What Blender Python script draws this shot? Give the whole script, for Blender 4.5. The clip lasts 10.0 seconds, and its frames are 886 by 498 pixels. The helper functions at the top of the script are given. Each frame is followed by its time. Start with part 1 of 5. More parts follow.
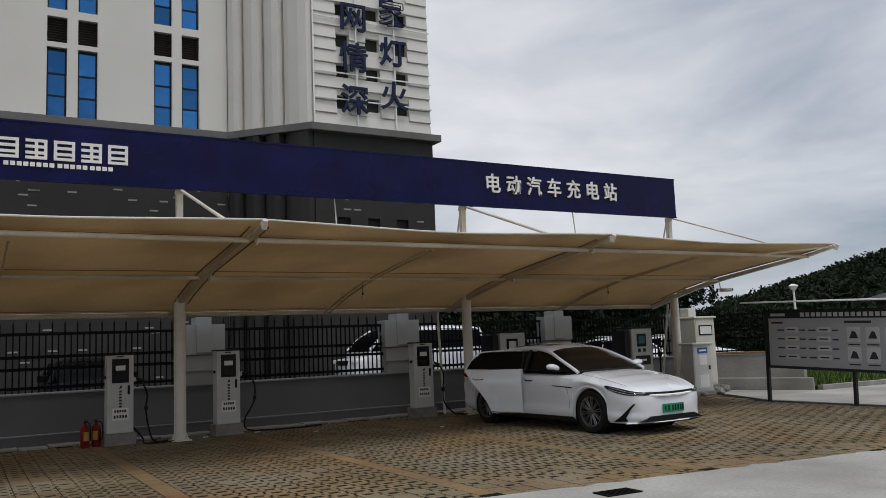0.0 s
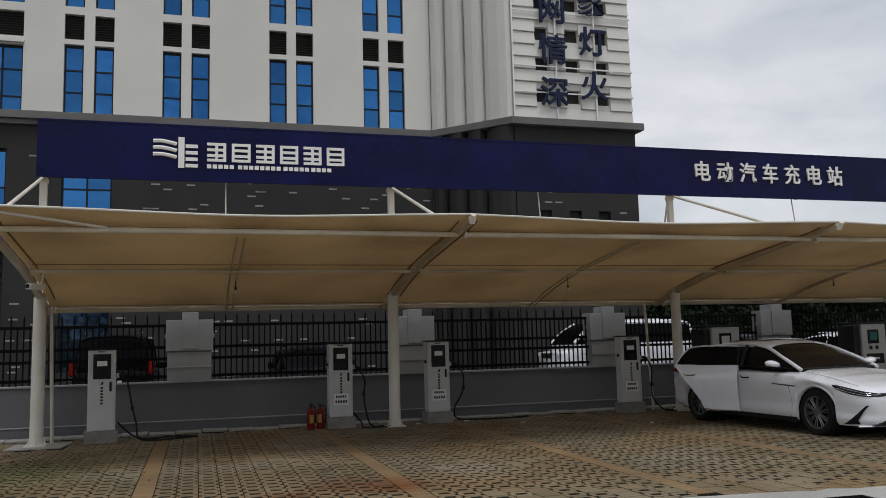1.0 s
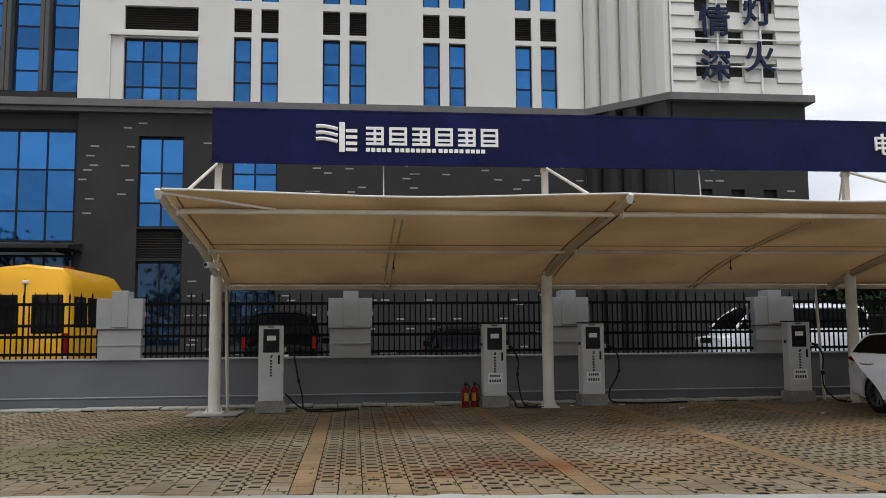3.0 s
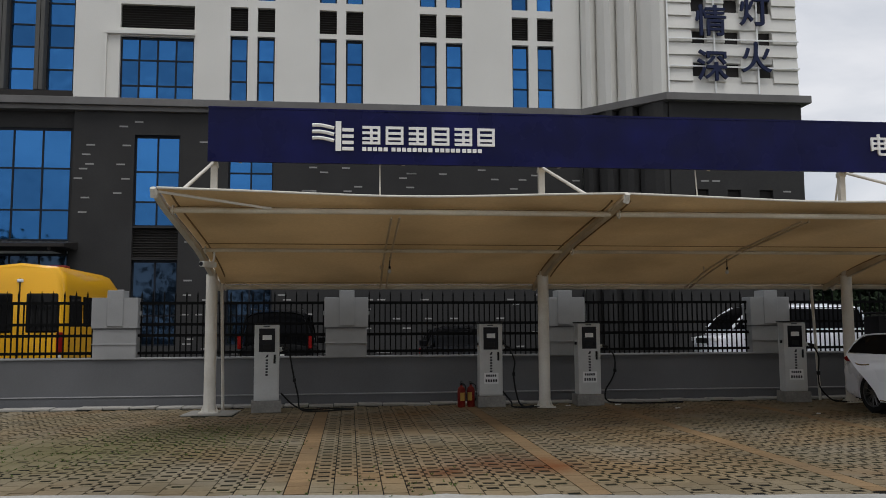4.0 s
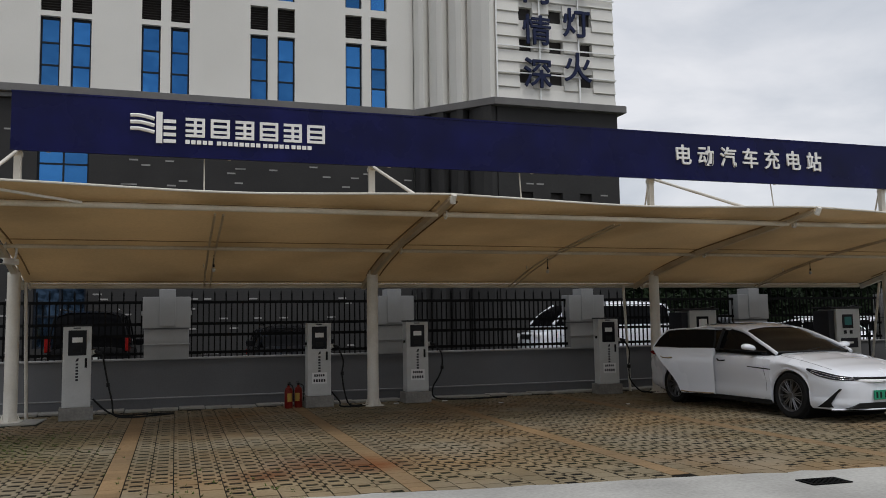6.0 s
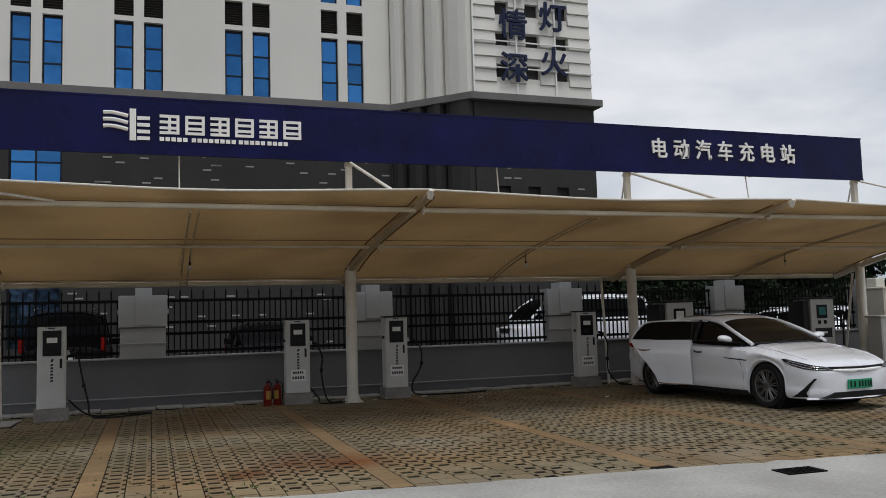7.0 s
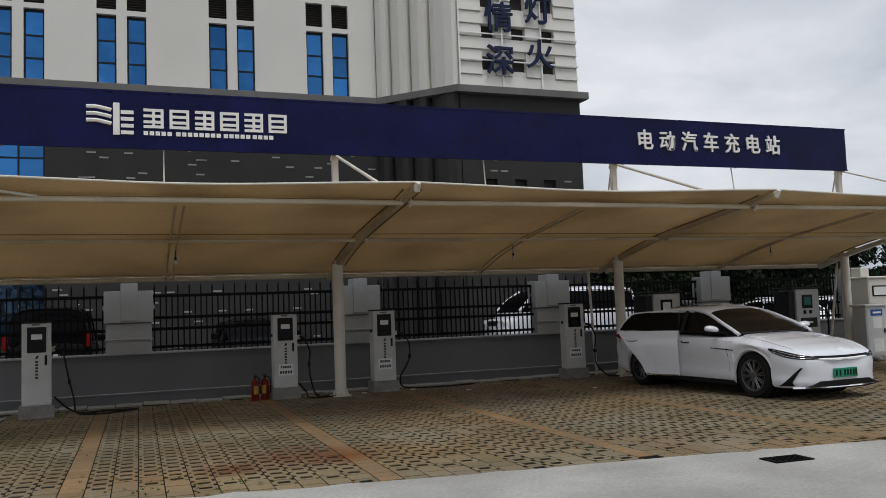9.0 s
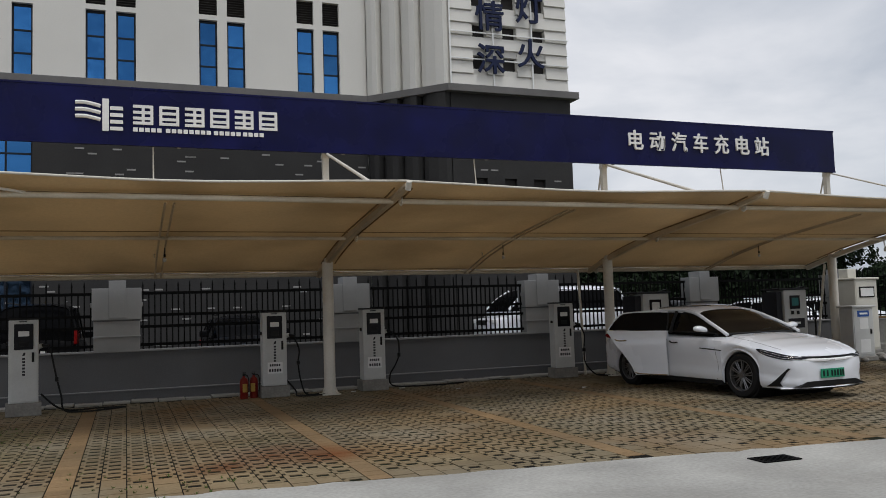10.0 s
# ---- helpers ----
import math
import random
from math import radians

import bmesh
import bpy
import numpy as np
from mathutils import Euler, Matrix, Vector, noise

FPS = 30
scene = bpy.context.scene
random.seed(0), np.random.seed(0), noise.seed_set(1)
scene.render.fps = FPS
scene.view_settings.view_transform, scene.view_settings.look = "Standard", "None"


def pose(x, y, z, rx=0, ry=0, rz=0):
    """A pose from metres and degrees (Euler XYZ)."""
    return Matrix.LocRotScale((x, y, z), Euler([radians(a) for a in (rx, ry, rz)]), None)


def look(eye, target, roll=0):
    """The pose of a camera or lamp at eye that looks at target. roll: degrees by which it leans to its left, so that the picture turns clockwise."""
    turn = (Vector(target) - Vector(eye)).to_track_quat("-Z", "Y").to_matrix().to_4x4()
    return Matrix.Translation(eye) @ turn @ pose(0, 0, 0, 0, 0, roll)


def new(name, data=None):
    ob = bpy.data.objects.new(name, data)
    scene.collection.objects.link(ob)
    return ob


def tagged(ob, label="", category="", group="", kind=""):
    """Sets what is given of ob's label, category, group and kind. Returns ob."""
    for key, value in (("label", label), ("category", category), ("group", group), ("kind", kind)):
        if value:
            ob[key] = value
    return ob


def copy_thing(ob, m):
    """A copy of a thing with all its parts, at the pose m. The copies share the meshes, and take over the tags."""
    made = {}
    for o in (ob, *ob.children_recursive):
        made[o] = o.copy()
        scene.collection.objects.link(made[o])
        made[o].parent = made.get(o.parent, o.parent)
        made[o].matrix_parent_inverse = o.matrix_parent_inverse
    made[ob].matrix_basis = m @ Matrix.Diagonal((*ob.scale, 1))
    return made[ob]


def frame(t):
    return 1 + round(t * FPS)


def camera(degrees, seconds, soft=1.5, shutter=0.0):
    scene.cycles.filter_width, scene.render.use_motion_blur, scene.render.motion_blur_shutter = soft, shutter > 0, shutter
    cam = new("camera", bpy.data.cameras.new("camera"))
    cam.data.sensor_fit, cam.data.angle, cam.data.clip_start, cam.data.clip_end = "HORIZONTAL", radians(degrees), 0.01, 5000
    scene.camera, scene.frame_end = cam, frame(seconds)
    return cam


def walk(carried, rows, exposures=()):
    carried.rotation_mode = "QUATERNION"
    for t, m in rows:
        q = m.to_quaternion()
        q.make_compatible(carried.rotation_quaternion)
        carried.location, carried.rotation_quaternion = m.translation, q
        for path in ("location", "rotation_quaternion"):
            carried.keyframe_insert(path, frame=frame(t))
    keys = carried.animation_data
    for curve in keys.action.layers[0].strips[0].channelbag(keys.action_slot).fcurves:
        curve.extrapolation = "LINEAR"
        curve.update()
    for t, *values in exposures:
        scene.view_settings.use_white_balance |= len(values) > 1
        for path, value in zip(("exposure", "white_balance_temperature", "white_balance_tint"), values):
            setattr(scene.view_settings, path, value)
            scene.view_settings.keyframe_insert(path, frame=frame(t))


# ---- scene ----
cam = camera(56.4, 10.0, soft=0.92)
EXPOSURES = [(t, stops, 6330, 10) for t, stops in ((0, -0.16), (0.5, -0.17), (1.5, -0.1), (2, 0.10), (2.5, 0.32), (2.7, 0.32), (4, -0.10), (4.5, -0.08), (5.5, -0.08), (7, -0.09), (8.5, -0.09), (10, -0.09))]
PATH = [
    (0, (2.756, -16.208, 1.631), (3.765, -14.496, 1.858), -2.3),
    (0.5, (2.707, -16.198, 1.634), (3.459, -14.359, 1.87), -1.6),
    (1, (2.634, -16.219, 1.624), (3.204, -14.316, 1.85), -1.5),
    (1.5, (2.593, -16.213, 1.618), (3.029, -14.273, 1.831), -1.1),
    (2, (2.574, -16.213, 1.615), (2.881, -14.247, 1.817), -0.6),
    (2.5, (2.573, -16.216, 1.614), (2.787, -14.236, 1.802), -0.4),
    (4, (2.577, -16.194, 1.612), (2.8, -14.215, 1.798), -0.3),
    (4.5, (2.601, -16.173, 1.622), (2.91, -14.206, 1.809), -0.2),
    (5, (2.626, -16.17, 1.626), (3.065, -14.227, 1.813), -0.5),
    (5.5, (2.647, -16.183, 1.615), (3.195, -14.269, 1.802), -0.5),
    (7, (2.679, -16.171, 1.633), (3.342, -14.292, 1.797), -1.6),
    (7.5, (2.681, -16.188, 1.622), (3.342, -14.307, 1.783), -1.7),
    (8, (2.682, -16.171, 1.629), (3.341, -14.289, 1.784), -2.1),
    (8.5, (2.689, -16.15, 1.625), (3.362, -14.272, 1.777), -2.3),
    (9, (2.683, -16.146, 1.619), (3.376, -14.275, 1.767), -2.1),
    (9.5, (2.68, -16.139, 1.622), (3.391, -14.276, 1.764), -1.8),
    (10, (2.665, -16.138, 1.622), (3.382, -14.277, 1.766), -1.8),
]
walk(cam, [(t, look(eye, aim, roll)) for t, eye, aim, roll in PATH], exposures=EXPOSURES)

# ---- world and light ----
world = bpy.data.worlds.new("sky")
scene.world = world
world.use_nodes = True
wn = world.node_tree
for n in list(wn.nodes):
    wn.nodes.remove(n)


def wnode(kind, **kw):
    n = wn.nodes.new(kind)
    for k, v in kw.items():
        n.inputs[k].default_value = v
    return n


w_out = wnode("ShaderNodeOutputWorld")
w_bg = wnode("ShaderNodeBackground", Strength=0.92)
w_sky = wnode("ShaderNodeTexSky")
w_sky.sky_type, w_sky.sun_disc = "NISHITA", False
w_sky.sun_elevation, w_sky.sun_rotation = radians(69), radians(167)
w_gain = wnode("ShaderNodeVectorMath")
w_gain.operation = "SCALE"
w_gain.inputs["Scale"].default_value = 0.10
w_co = wnode("ShaderNodeTexCoord")
w_map = wnode("ShaderNodeMapping")
w_map.inputs["Scale"].default_value = (1.0, 1.0, 2.6)
w_map.inputs["Location"].default_value = (0.35, 0.2, 0.1)
w_n1 = wnode("ShaderNodeTexNoise", Scale=2.3, Detail=7.0, Roughness=0.52, Distortion=0.35)
w_ramp = wnode("ShaderNodeValToRGB")
cr = w_ramp.color_ramp
cr.elements[0].position, cr.elements[0].color = 0.30, (0.44, 0.49, 0.57, 1)
cr.elements[1].position, cr.elements[1].color = 0.62, (1.02, 1.01, 1.02, 1)
e = cr.elements.new(0.46)
e.color = (0.76, 0.78, 0.82, 1)
w_mix = wnode("ShaderNodeMix")
w_mix.data_type = "RGBA"
w_mix.inputs[0].default_value = 0.86
wn.links.new(w_co.outputs["Generated"], w_map.inputs["Vector"])
wn.links.new(w_map.outputs["Vector"], w_n1.inputs["Vector"])
wn.links.new(w_n1.outputs["Fac"], w_ramp.inputs["Fac"])
wn.links.new(w_sky.outputs["Color"], w_gain.inputs[0])
wn.links.new(w_gain.outputs["Vector"], w_mix.inputs[6])
wn.links.new(w_ramp.outputs["Color"], w_mix.inputs[7])
wn.links.new(w_mix.outputs[2], w_bg.inputs["Color"])
wn.links.new(w_bg.outputs["Background"], w_out.inputs["Surface"])

sun = new("sun", bpy.data.lights.new("sun", "SUN"))
sun.data.energy, sun.data.angle, sun.data.color = 1.5, radians(25), (1.0, 0.97, 0.93)
sun.matrix_world = look((4, -17, 46), (0, 0, 0))

# ---- materials ----


def material(name, base, rough=0.7, metal=0.0, vary=0.15, scale=3.0, fine=40.0, bump=0.15, dirt_or_sheen=None, dirt_or_sheen_amount=0.0, dirt_or_sheen_scale=0.7, obj_random=0.0, coat=0.0, stretch=(1, 1, 1), place=False, rust=None, glow_through=0.0, spec=0.12):
    """Principled surface with broad and fine variation, optional stains or painted reflections, and relief."""
    m = bpy.data.materials.new(name)
    m.use_nodes = True
    nt = m.node_tree
    bsdf = nt.nodes["Principled BSDF"]
    bsdf.inputs["Roughness"].default_value = rough
    bsdf.inputs["Metallic"].default_value = metal
    bsdf.inputs["Specular IOR Level"].default_value = spec
    bsdf.inputs["Coat Weight"].default_value = coat
    bsdf.inputs["Coat Roughness"].default_value = 0.06

    def node(kind):
        return nt.nodes.new(kind)

    co = node("ShaderNodeTexCoord")
    mp = node("ShaderNodeMapping")
    mp.inputs["Scale"].default_value = stretch
    if place:
        where = node("ShaderNodeNewGeometry")
        nt.links.new(where.outputs["Position"], mp.inputs["Vector"])
    else:
        nt.links.new(co.outputs["Object"], mp.inputs["Vector"])

    def noise_tex(s, detail=4.0):
        n = node("ShaderNodeTexNoise")
        n.inputs["Scale"].default_value = s
        n.inputs["Detail"].default_value = detail
        nt.links.new(mp.outputs["Vector"], n.inputs["Vector"])
        return n.outputs["Fac"]

    def spread(fac, lo, hi):
        r = node("ShaderNodeMapRange")
        r.inputs["From Min"].default_value, r.inputs["From Max"].default_value = 0.3, 0.7
        r.inputs["To Min"].default_value, r.inputs["To Max"].default_value = lo, hi
        nt.links.new(fac, r.inputs["Value"])
        return r.outputs["Result"]

    def times(a, b):
        x = node("ShaderNodeMath")
        x.operation = "MULTIPLY"
        nt.links.new(a, x.inputs[0])
        nt.links.new(b, x.inputs[1])
        return x.outputs[0]

    broad, grain = noise_tex(scale), noise_tex(fine, 3.0)
    gain = times(spread(broad, 1 - vary, 1 + vary * 0.6), spread(grain, 1 - vary * 0.5, 1 + vary * 0.4))
    if obj_random:
        oi = node("ShaderNodeObjectInfo")
        r = node("ShaderNodeMapRange")
        r.inputs["To Min"].default_value, r.inputs["To Max"].default_value = 1 - obj_random, 1 + obj_random * 0.5
        nt.links.new(oi.outputs["Random"], r.inputs["Value"])
        gain = times(gain, r.outputs["Result"])
        geo = node("ShaderNodeNewGeometry")
        r2 = node("ShaderNodeMapRange")
        r2.inputs["To Min"].default_value, r2.inputs["To Max"].default_value = 1 - obj_random, 1 + obj_random * 0.5
        nt.links.new(geo.outputs["Random Per Island"], r2.inputs["Value"])
        gain = times(gain, r2.outputs["Result"])
    col = node("ShaderNodeVectorMath")
    col.operation = "SCALE"
    col.inputs[0].default_value = base
    nt.links.new(gain, col.inputs["Scale"])
    out = col.outputs["Vector"]
    for tone, amount, size in ([(dirt_or_sheen, dirt_or_sheen_amount, dirt_or_sheen_scale)] if dirt_or_sheen else []) + (rust or []):
        d = noise_tex(size, 6.0)
        rr = node("ShaderNodeMapRange")
        rr.inputs["From Min"].default_value, rr.inputs["From Max"].default_value = 0.45, 0.72
        rr.inputs["To Max"].default_value = amount
        nt.links.new(d, rr.inputs["Value"])
        mix = node("ShaderNodeMix")
        mix.data_type = "RGBA"
        mix.inputs[7].default_value = (*tone, 1)
        nt.links.new(rr.outputs["Result"], mix.inputs[0])
        nt.links.new(out, mix.inputs[6])
        out = mix.outputs[2]
    nt.links.new(out, bsdf.inputs["Base Color"])
    nt.links.new(spread(broad, max(0.02, rough - 0.08), min(1, rough + 0.08)), bsdf.inputs["Roughness"])
    if glow_through:
        tr = node("ShaderNodeBsdfTranslucent")
        nt.links.new(out, tr.inputs["Color"])
        mx = node("ShaderNodeMixShader")
        mx.inputs[0].default_value = glow_through
        nt.links.new(bsdf.outputs[0], mx.inputs[1])
        nt.links.new(tr.outputs[0], mx.inputs[2])
        nt.links.new(mx.outputs[0], nt.nodes["Material Output"].inputs["Surface"])
    if bump:
        b = node("ShaderNodeBump")
        b.inputs["Strength"].default_value = bump
        b.inputs["Distance"].default_value = 0.01
        nt.links.new(grain, b.inputs["Height"])
        nt.links.new(b.outputs["Normal"], bsdf.inputs["Normal"])
    return m


M = {}
M["concrete"] = material("concrete", (0.385, 0.378, 0.352), 0.8, vary=0.25, scale=0.8, fine=25, dirt_or_sheen=(0.2, 0.19, 0.17), dirt_or_sheen_amount=0.6, dirt_or_sheen_scale=0.5)
M["bark"] = material("bark", (0.10, 0.08, 0.06), 0.9, vary=0.3, bump=0.5)
M["soil"] = material("soil", (0.009, 0.008, 0.006), 0.95, vary=0.4, scale=1.2, fine=30, bump=0.5, dirt_or_sheen=(0.02, 0.026, 0.008), dirt_or_sheen_amount=0.6, dirt_or_sheen_scale=0.5)
M["paver"] = material("paver", (0.255, 0.205, 0.125), 0.85, vary=0.3, scale=0.9, fine=22, bump=0.5, dirt_or_sheen=(0.13, 0.105, 0.07), dirt_or_sheen_amount=0.8, dirt_or_sheen_scale=0.45, obj_random=0.2, place=True, rust=[((0.24, 0.13, 0.05), 0.55, 0.38), ((0.27, 0.245, 0.19), 0.5, 0.62)])
M["strip"] = material("strip_paver", (0.27, 0.180, 0.095), 0.85, vary=0.3, scale=1.0, fine=30, bump=0.3, obj_random=0.12, place=True, dirt_or_sheen=(0.17, 0.12, 0.07), dirt_or_sheen_amount=0.9, dirt_or_sheen_scale=0.5)
M["asphalt"] = material("asphalt", (0.09, 0.09, 0.09), 0.9, vary=0.25, scale=0.5, fine=60, bump=0.3)
M["wall_grey"] = material("wall_paint_grey", (0.128, 0.129, 0.134), 0.85, vary=0.12, scale=0.9, fine=40, bump=0.1, dirt_or_sheen=(0.11, 0.11, 0.11), dirt_or_sheen_amount=0.5, dirt_or_sheen_scale=0.8)
M["pier_grey"] = material("pier_stone_grey", (0.275, 0.275, 0.272), 0.8, vary=0.12, scale=1.5, fine=60, bump=0.15)
M["iron"] = material("black_iron", (0.005, 0.005, 0.005), 0.6, vary=0.25, scale=5, fine=60, spec=0.05)
# canopy's white steel with the warm shade under the membrane put into its colour
M["steel_tan_shade"] = material("white_steel_tan_shade", (0.56, 0.465, 0.33), 0.55, vary=0.12, scale=1.5, fine=30, bump=0.05, dirt_or_sheen=(0.25, 0.18, 0.1), dirt_or_sheen_amount=0.4, dirt_or_sheen_scale=1.3)
M["steel_white"] = material("white_painted_steel", (0.68, 0.65, 0.58), 0.5, vary=0.10, scale=1.5, fine=30, bump=0.05, dirt_or_sheen=(0.38, 0.32, 0.22), dirt_or_sheen_amount=0.35, dirt_or_sheen_scale=1.3)
M["steel_pipe"] = material("off_white_pipe_paint", (0.62, 0.55, 0.43), 0.55, vary=0.12, scale=1.5, fine=30, bump=0.05, dirt_or_sheen=(0.30, 0.23, 0.14), dirt_or_sheen_amount=0.5, dirt_or_sheen_scale=1.1)
M["membrane"] = material("canopy_membrane", (0.65, 0.525, 0.345), 0.6, vary=0.10, scale=0.6, fine=20, bump=0.04, dirt_or_sheen=(0.30, 0.215, 0.12), dirt_or_sheen_amount=0.5, dirt_or_sheen_scale=0.5, glow_through=0.40)
# dark brown for the membrane seams and the shadow line painted above the pipes
M["seam"] = material("dark_seam_shade", (0.24, 0.165, 0.09), 0.7, vary=0.2)
# darker blue noise patches paint wavy dark reflections into the sheet's colour
M["blue_sign"] = material("blue_sign_sheet", (0.005, 0.006, 0.058), 0.28, vary=0.3, scale=0.8, fine=2.2, bump=0.5, spec=0.16, dirt_or_sheen=(0.002, 0.0025, 0.024), dirt_or_sheen_amount=0.7, dirt_or_sheen_scale=0.7)
M["letter"] = material("white_letter", (0.80, 0.80, 0.78), 0.5, vary=0.06)
M["facade"] = material("facade_render", (0.68, 0.665, 0.62), 0.85, vary=0.05, scale=0.25, fine=20, bump=0.05, dirt_or_sheen=(0.50, 0.48, 0.43), dirt_or_sheen_amount=0.35, dirt_or_sheen_scale=0.15)
M["tile_dark"] = material("dark_stone_tile", (0.043, 0.042, 0.0412), 0.8, vary=0.18, scale=0.6, fine=18, bump=0.15)
M["tile_pale"] = material("pale_stone_tile", (0.30, 0.29, 0.28), 0.75, vary=0.15)
M["cornice"] = material("cornice_stone", (0.16, 0.155, 0.15), 0.8, vary=0.15, scale=1.0, fine=30)
M["frame_dark"] = material("dark_window_frame", (0.018, 0.022, 0.03), 0.45, vary=0.15)
M["frame_fin"] = material("grey_painted_fin", (0.10, 0.098, 0.092), 0.6, vary=0.12, scale=1.0)
M["louvre"] = material("dark_louvre", (0.035, 0.032, 0.030), 0.6, vary=0.15)



def rust_spot(m, x, y, radius, tone):
    """A stain of its own on the paving round one spot, broken up by noise."""
    nt = m.node_tree
    bsdf = nt.nodes["Principled BSDF"]
    before = bsdf.inputs["Base Color"].links[0].from_socket
    geo, sep = nt.nodes.new("ShaderNodeNewGeometry"), nt.nodes.new("ShaderNodeVectorMath")
    sep.operation = "DISTANCE"
    sep.inputs[1].default_value = (x, y, 0)
    nt.links.new(geo.outputs["Position"], sep.inputs[0])
    n = nt.nodes.new("ShaderNodeTexNoise")
    n.inputs["Scale"].default_value, n.inputs["Detail"].default_value = 2.2, 6
    nt.links.new(geo.outputs["Position"], n.inputs["Vector"])
    near = nt.nodes.new("ShaderNodeMapRange")
    near.inputs["From Min"].default_value, near.inputs["From Max"].default_value = radius, radius * 0.15
    nt.links.new(sep.outputs["Value"], near.inputs["Value"])
    mul = nt.nodes.new("ShaderNodeMath")
    mul.operation = "MULTIPLY"
    nt.links.new(near.outputs["Result"], mul.inputs[0])
    nt.links.new(n.outputs["Fac"], mul.inputs[1])
    gain = nt.nodes.new("ShaderNodeMath")
    gain.operation, gain.use_clamp = "MULTIPLY", True
    gain.inputs[1].default_value = 1.5
    nt.links.new(mul.outputs[0], gain.inputs[0])
    mix = nt.nodes.new("ShaderNodeMix")
    mix.data_type = "RGBA"
    mix.inputs[7].default_value = (*tone, 1)
    nt.links.new(gain.outputs[0], mix.inputs[0])
    nt.links.new(before, mix.inputs[6])
    nt.links.new(mix.outputs[2], bsdf.inputs["Base Color"])


for spot in ((-0.7, -4.6, 2.4), (-2.4, -5.6, 2.0), (0.4, -3.0, 1.5)):
    rust_spot(M["paver"], *spot, (0.135, 0.122, 0.058))
for spot in ((4.35, -6.4, 0.95), (4.9, -6.7, 0.6), (3.6, -6.9, 0.5)):
    rust_spot(M["paver"], *spot, (0.12, 0.045, 0.018))
    rust_spot(M["strip"], *spot, (0.16, 0.06, 0.022))

# ---- mesh helpers ----


def part(name, bm, mat, parent=None, label="", smooth=False):
    me = bpy.data.meshes.new(name)
    bmesh.ops.recalc_face_normals(bm, faces=bm.faces)
    bm.to_mesh(me)
    bm.free()
    me.materials.append(M[mat] if isinstance(mat, str) else mat)
    if smooth:
        for p in me.polygons:
            p.use_smooth = True
        me.set_sharp_from_angle(angle=radians(40))
    ob = new(name, me)
    if parent:
        ob.parent = parent
    if label:
        tagged(ob, label)
    return ob


def thing(name, label, category, at=(0, 0, 0), turn=0.0, group="", kind=""):
    ob = new(name)
    ob.empty_display_size = 0.2
    ob.matrix_world = pose(*at, 0, 0, turn)
    return tagged(ob, label, category, group, kind)


def B(*boxes, bevel=0.0):
    """A bmesh of boxes (x0, x1, y0, y1, z0, z1)."""
    bm = bmesh.new()
    for x0, x1, y0, y1, z0, z1 in boxes:
        r = bmesh.ops.create_cube(bm, size=1, matrix=Matrix.Translation(((x0 + x1) / 2, (y0 + y1) / 2, (z0 + z1) / 2)) @ Matrix.Diagonal((x1 - x0, y1 - y0, z1 - z0, 1)))
    if bevel:
        bmesh.ops.bevel(bm, geom=bm.edges[:], offset=bevel, segments=2, affect="EDGES", profile=0.5)
    return bm


def rod(bm, a, b, r0, r1=None, n=10):
    a, b = Vector(a), Vector(b)
    d = b - a
    m = Matrix.Translation((a + b) / 2) @ d.to_track_quat("Z", "Y").to_matrix().to_4x4()
    bmesh.ops.create_cone(bm, cap_ends=True, segments=n, radius1=r0, radius2=r0 if r1 is None else r1, depth=d.length, matrix=m)
    return bm


def R(a, b, r0, r1=None, n=10):
    return rod(bmesh.new(), a, b, r0, r1, n)


def tube(points, r, n=8, bm=None):
    """A smooth round tube along the points, made with Catmull-Rom steps."""
    bm = bm or bmesh.new()
    pts = [Vector(p) for p in points]
    path = []
    for i in range(len(pts) - 1):
        p0, p1, p2, p3 = pts[max(i - 1, 0)], pts[i], pts[i + 1], pts[min(i + 2, len(pts) - 1)]
        for k in range(6):
            t = k / 6
            path.append(0.5 * ((2 * p1) + (p2 - p0) * t + (2 * p0 - 5 * p1 + 4 * p2 - p3) * t * t + (3 * p1 - p0 - 3 * p2 + p3) * t ** 3))
    path.append(pts[-1])
    rings = []
    up = Vector((0.13, 0.21, 0.97))
    for i, p in enumerate(path):
        d = (path[min(i + 1, len(path) - 1)] - path[max(i - 1, 0)]).normalized()
        u = d.cross(up).normalized()
        v = d.cross(u)
        rings.append([bm.verts.new(p + r * (math.cos(2 * math.pi * k / n) * u + math.sin(2 * math.pi * k / n) * v)) for k in range(n)])
    for a, b in zip(rings, rings[1:]):
        for k in range(n):
            bm.faces.new((a[k], a[(k + 1) % n], b[(k + 1) % n], b[k]))
    bm.faces.new(rings[0])
    bm.faces.new(rings[-1])
    return bm


def prism(poly, axis, lo, hi, bevel=0.0):
    """A polygon in the plane across an axis ('x': (y, z), 'y': (x, z), 'z': (x, y)), drawn out from lo to hi."""
    bm = bmesh.new()

    def put(p, v):
        return {"x": (v, p[0], p[1]), "y": (p[0], v, p[1]), "z": (p[0], p[1], v)}[axis]

    a = [bm.verts.new(put(p, lo)) for p in poly]
    b = [bm.verts.new(put(p, hi)) for p in poly]
    n = len(poly)
    for i in range(n):
        bm.faces.new((a[i], a[(i + 1) % n], b[(i + 1) % n], b[i]))
    bm.faces.new(a)
    bm.faces.new(b[::-1])
    if bevel:
        bmesh.ops.bevel(bm, geom=bm.edges[:], offset=bevel, segments=2, affect="EDGES", profile=0.5)
    return bm


# ---- ground ----
part("ground", B((-400, 400, -400, 600, -0.5, -0.06)), "asphalt")
tagged(bpy.data.objects["ground"], "grey asphalt ground reaching far behind the fence", "ground", kind="structure")


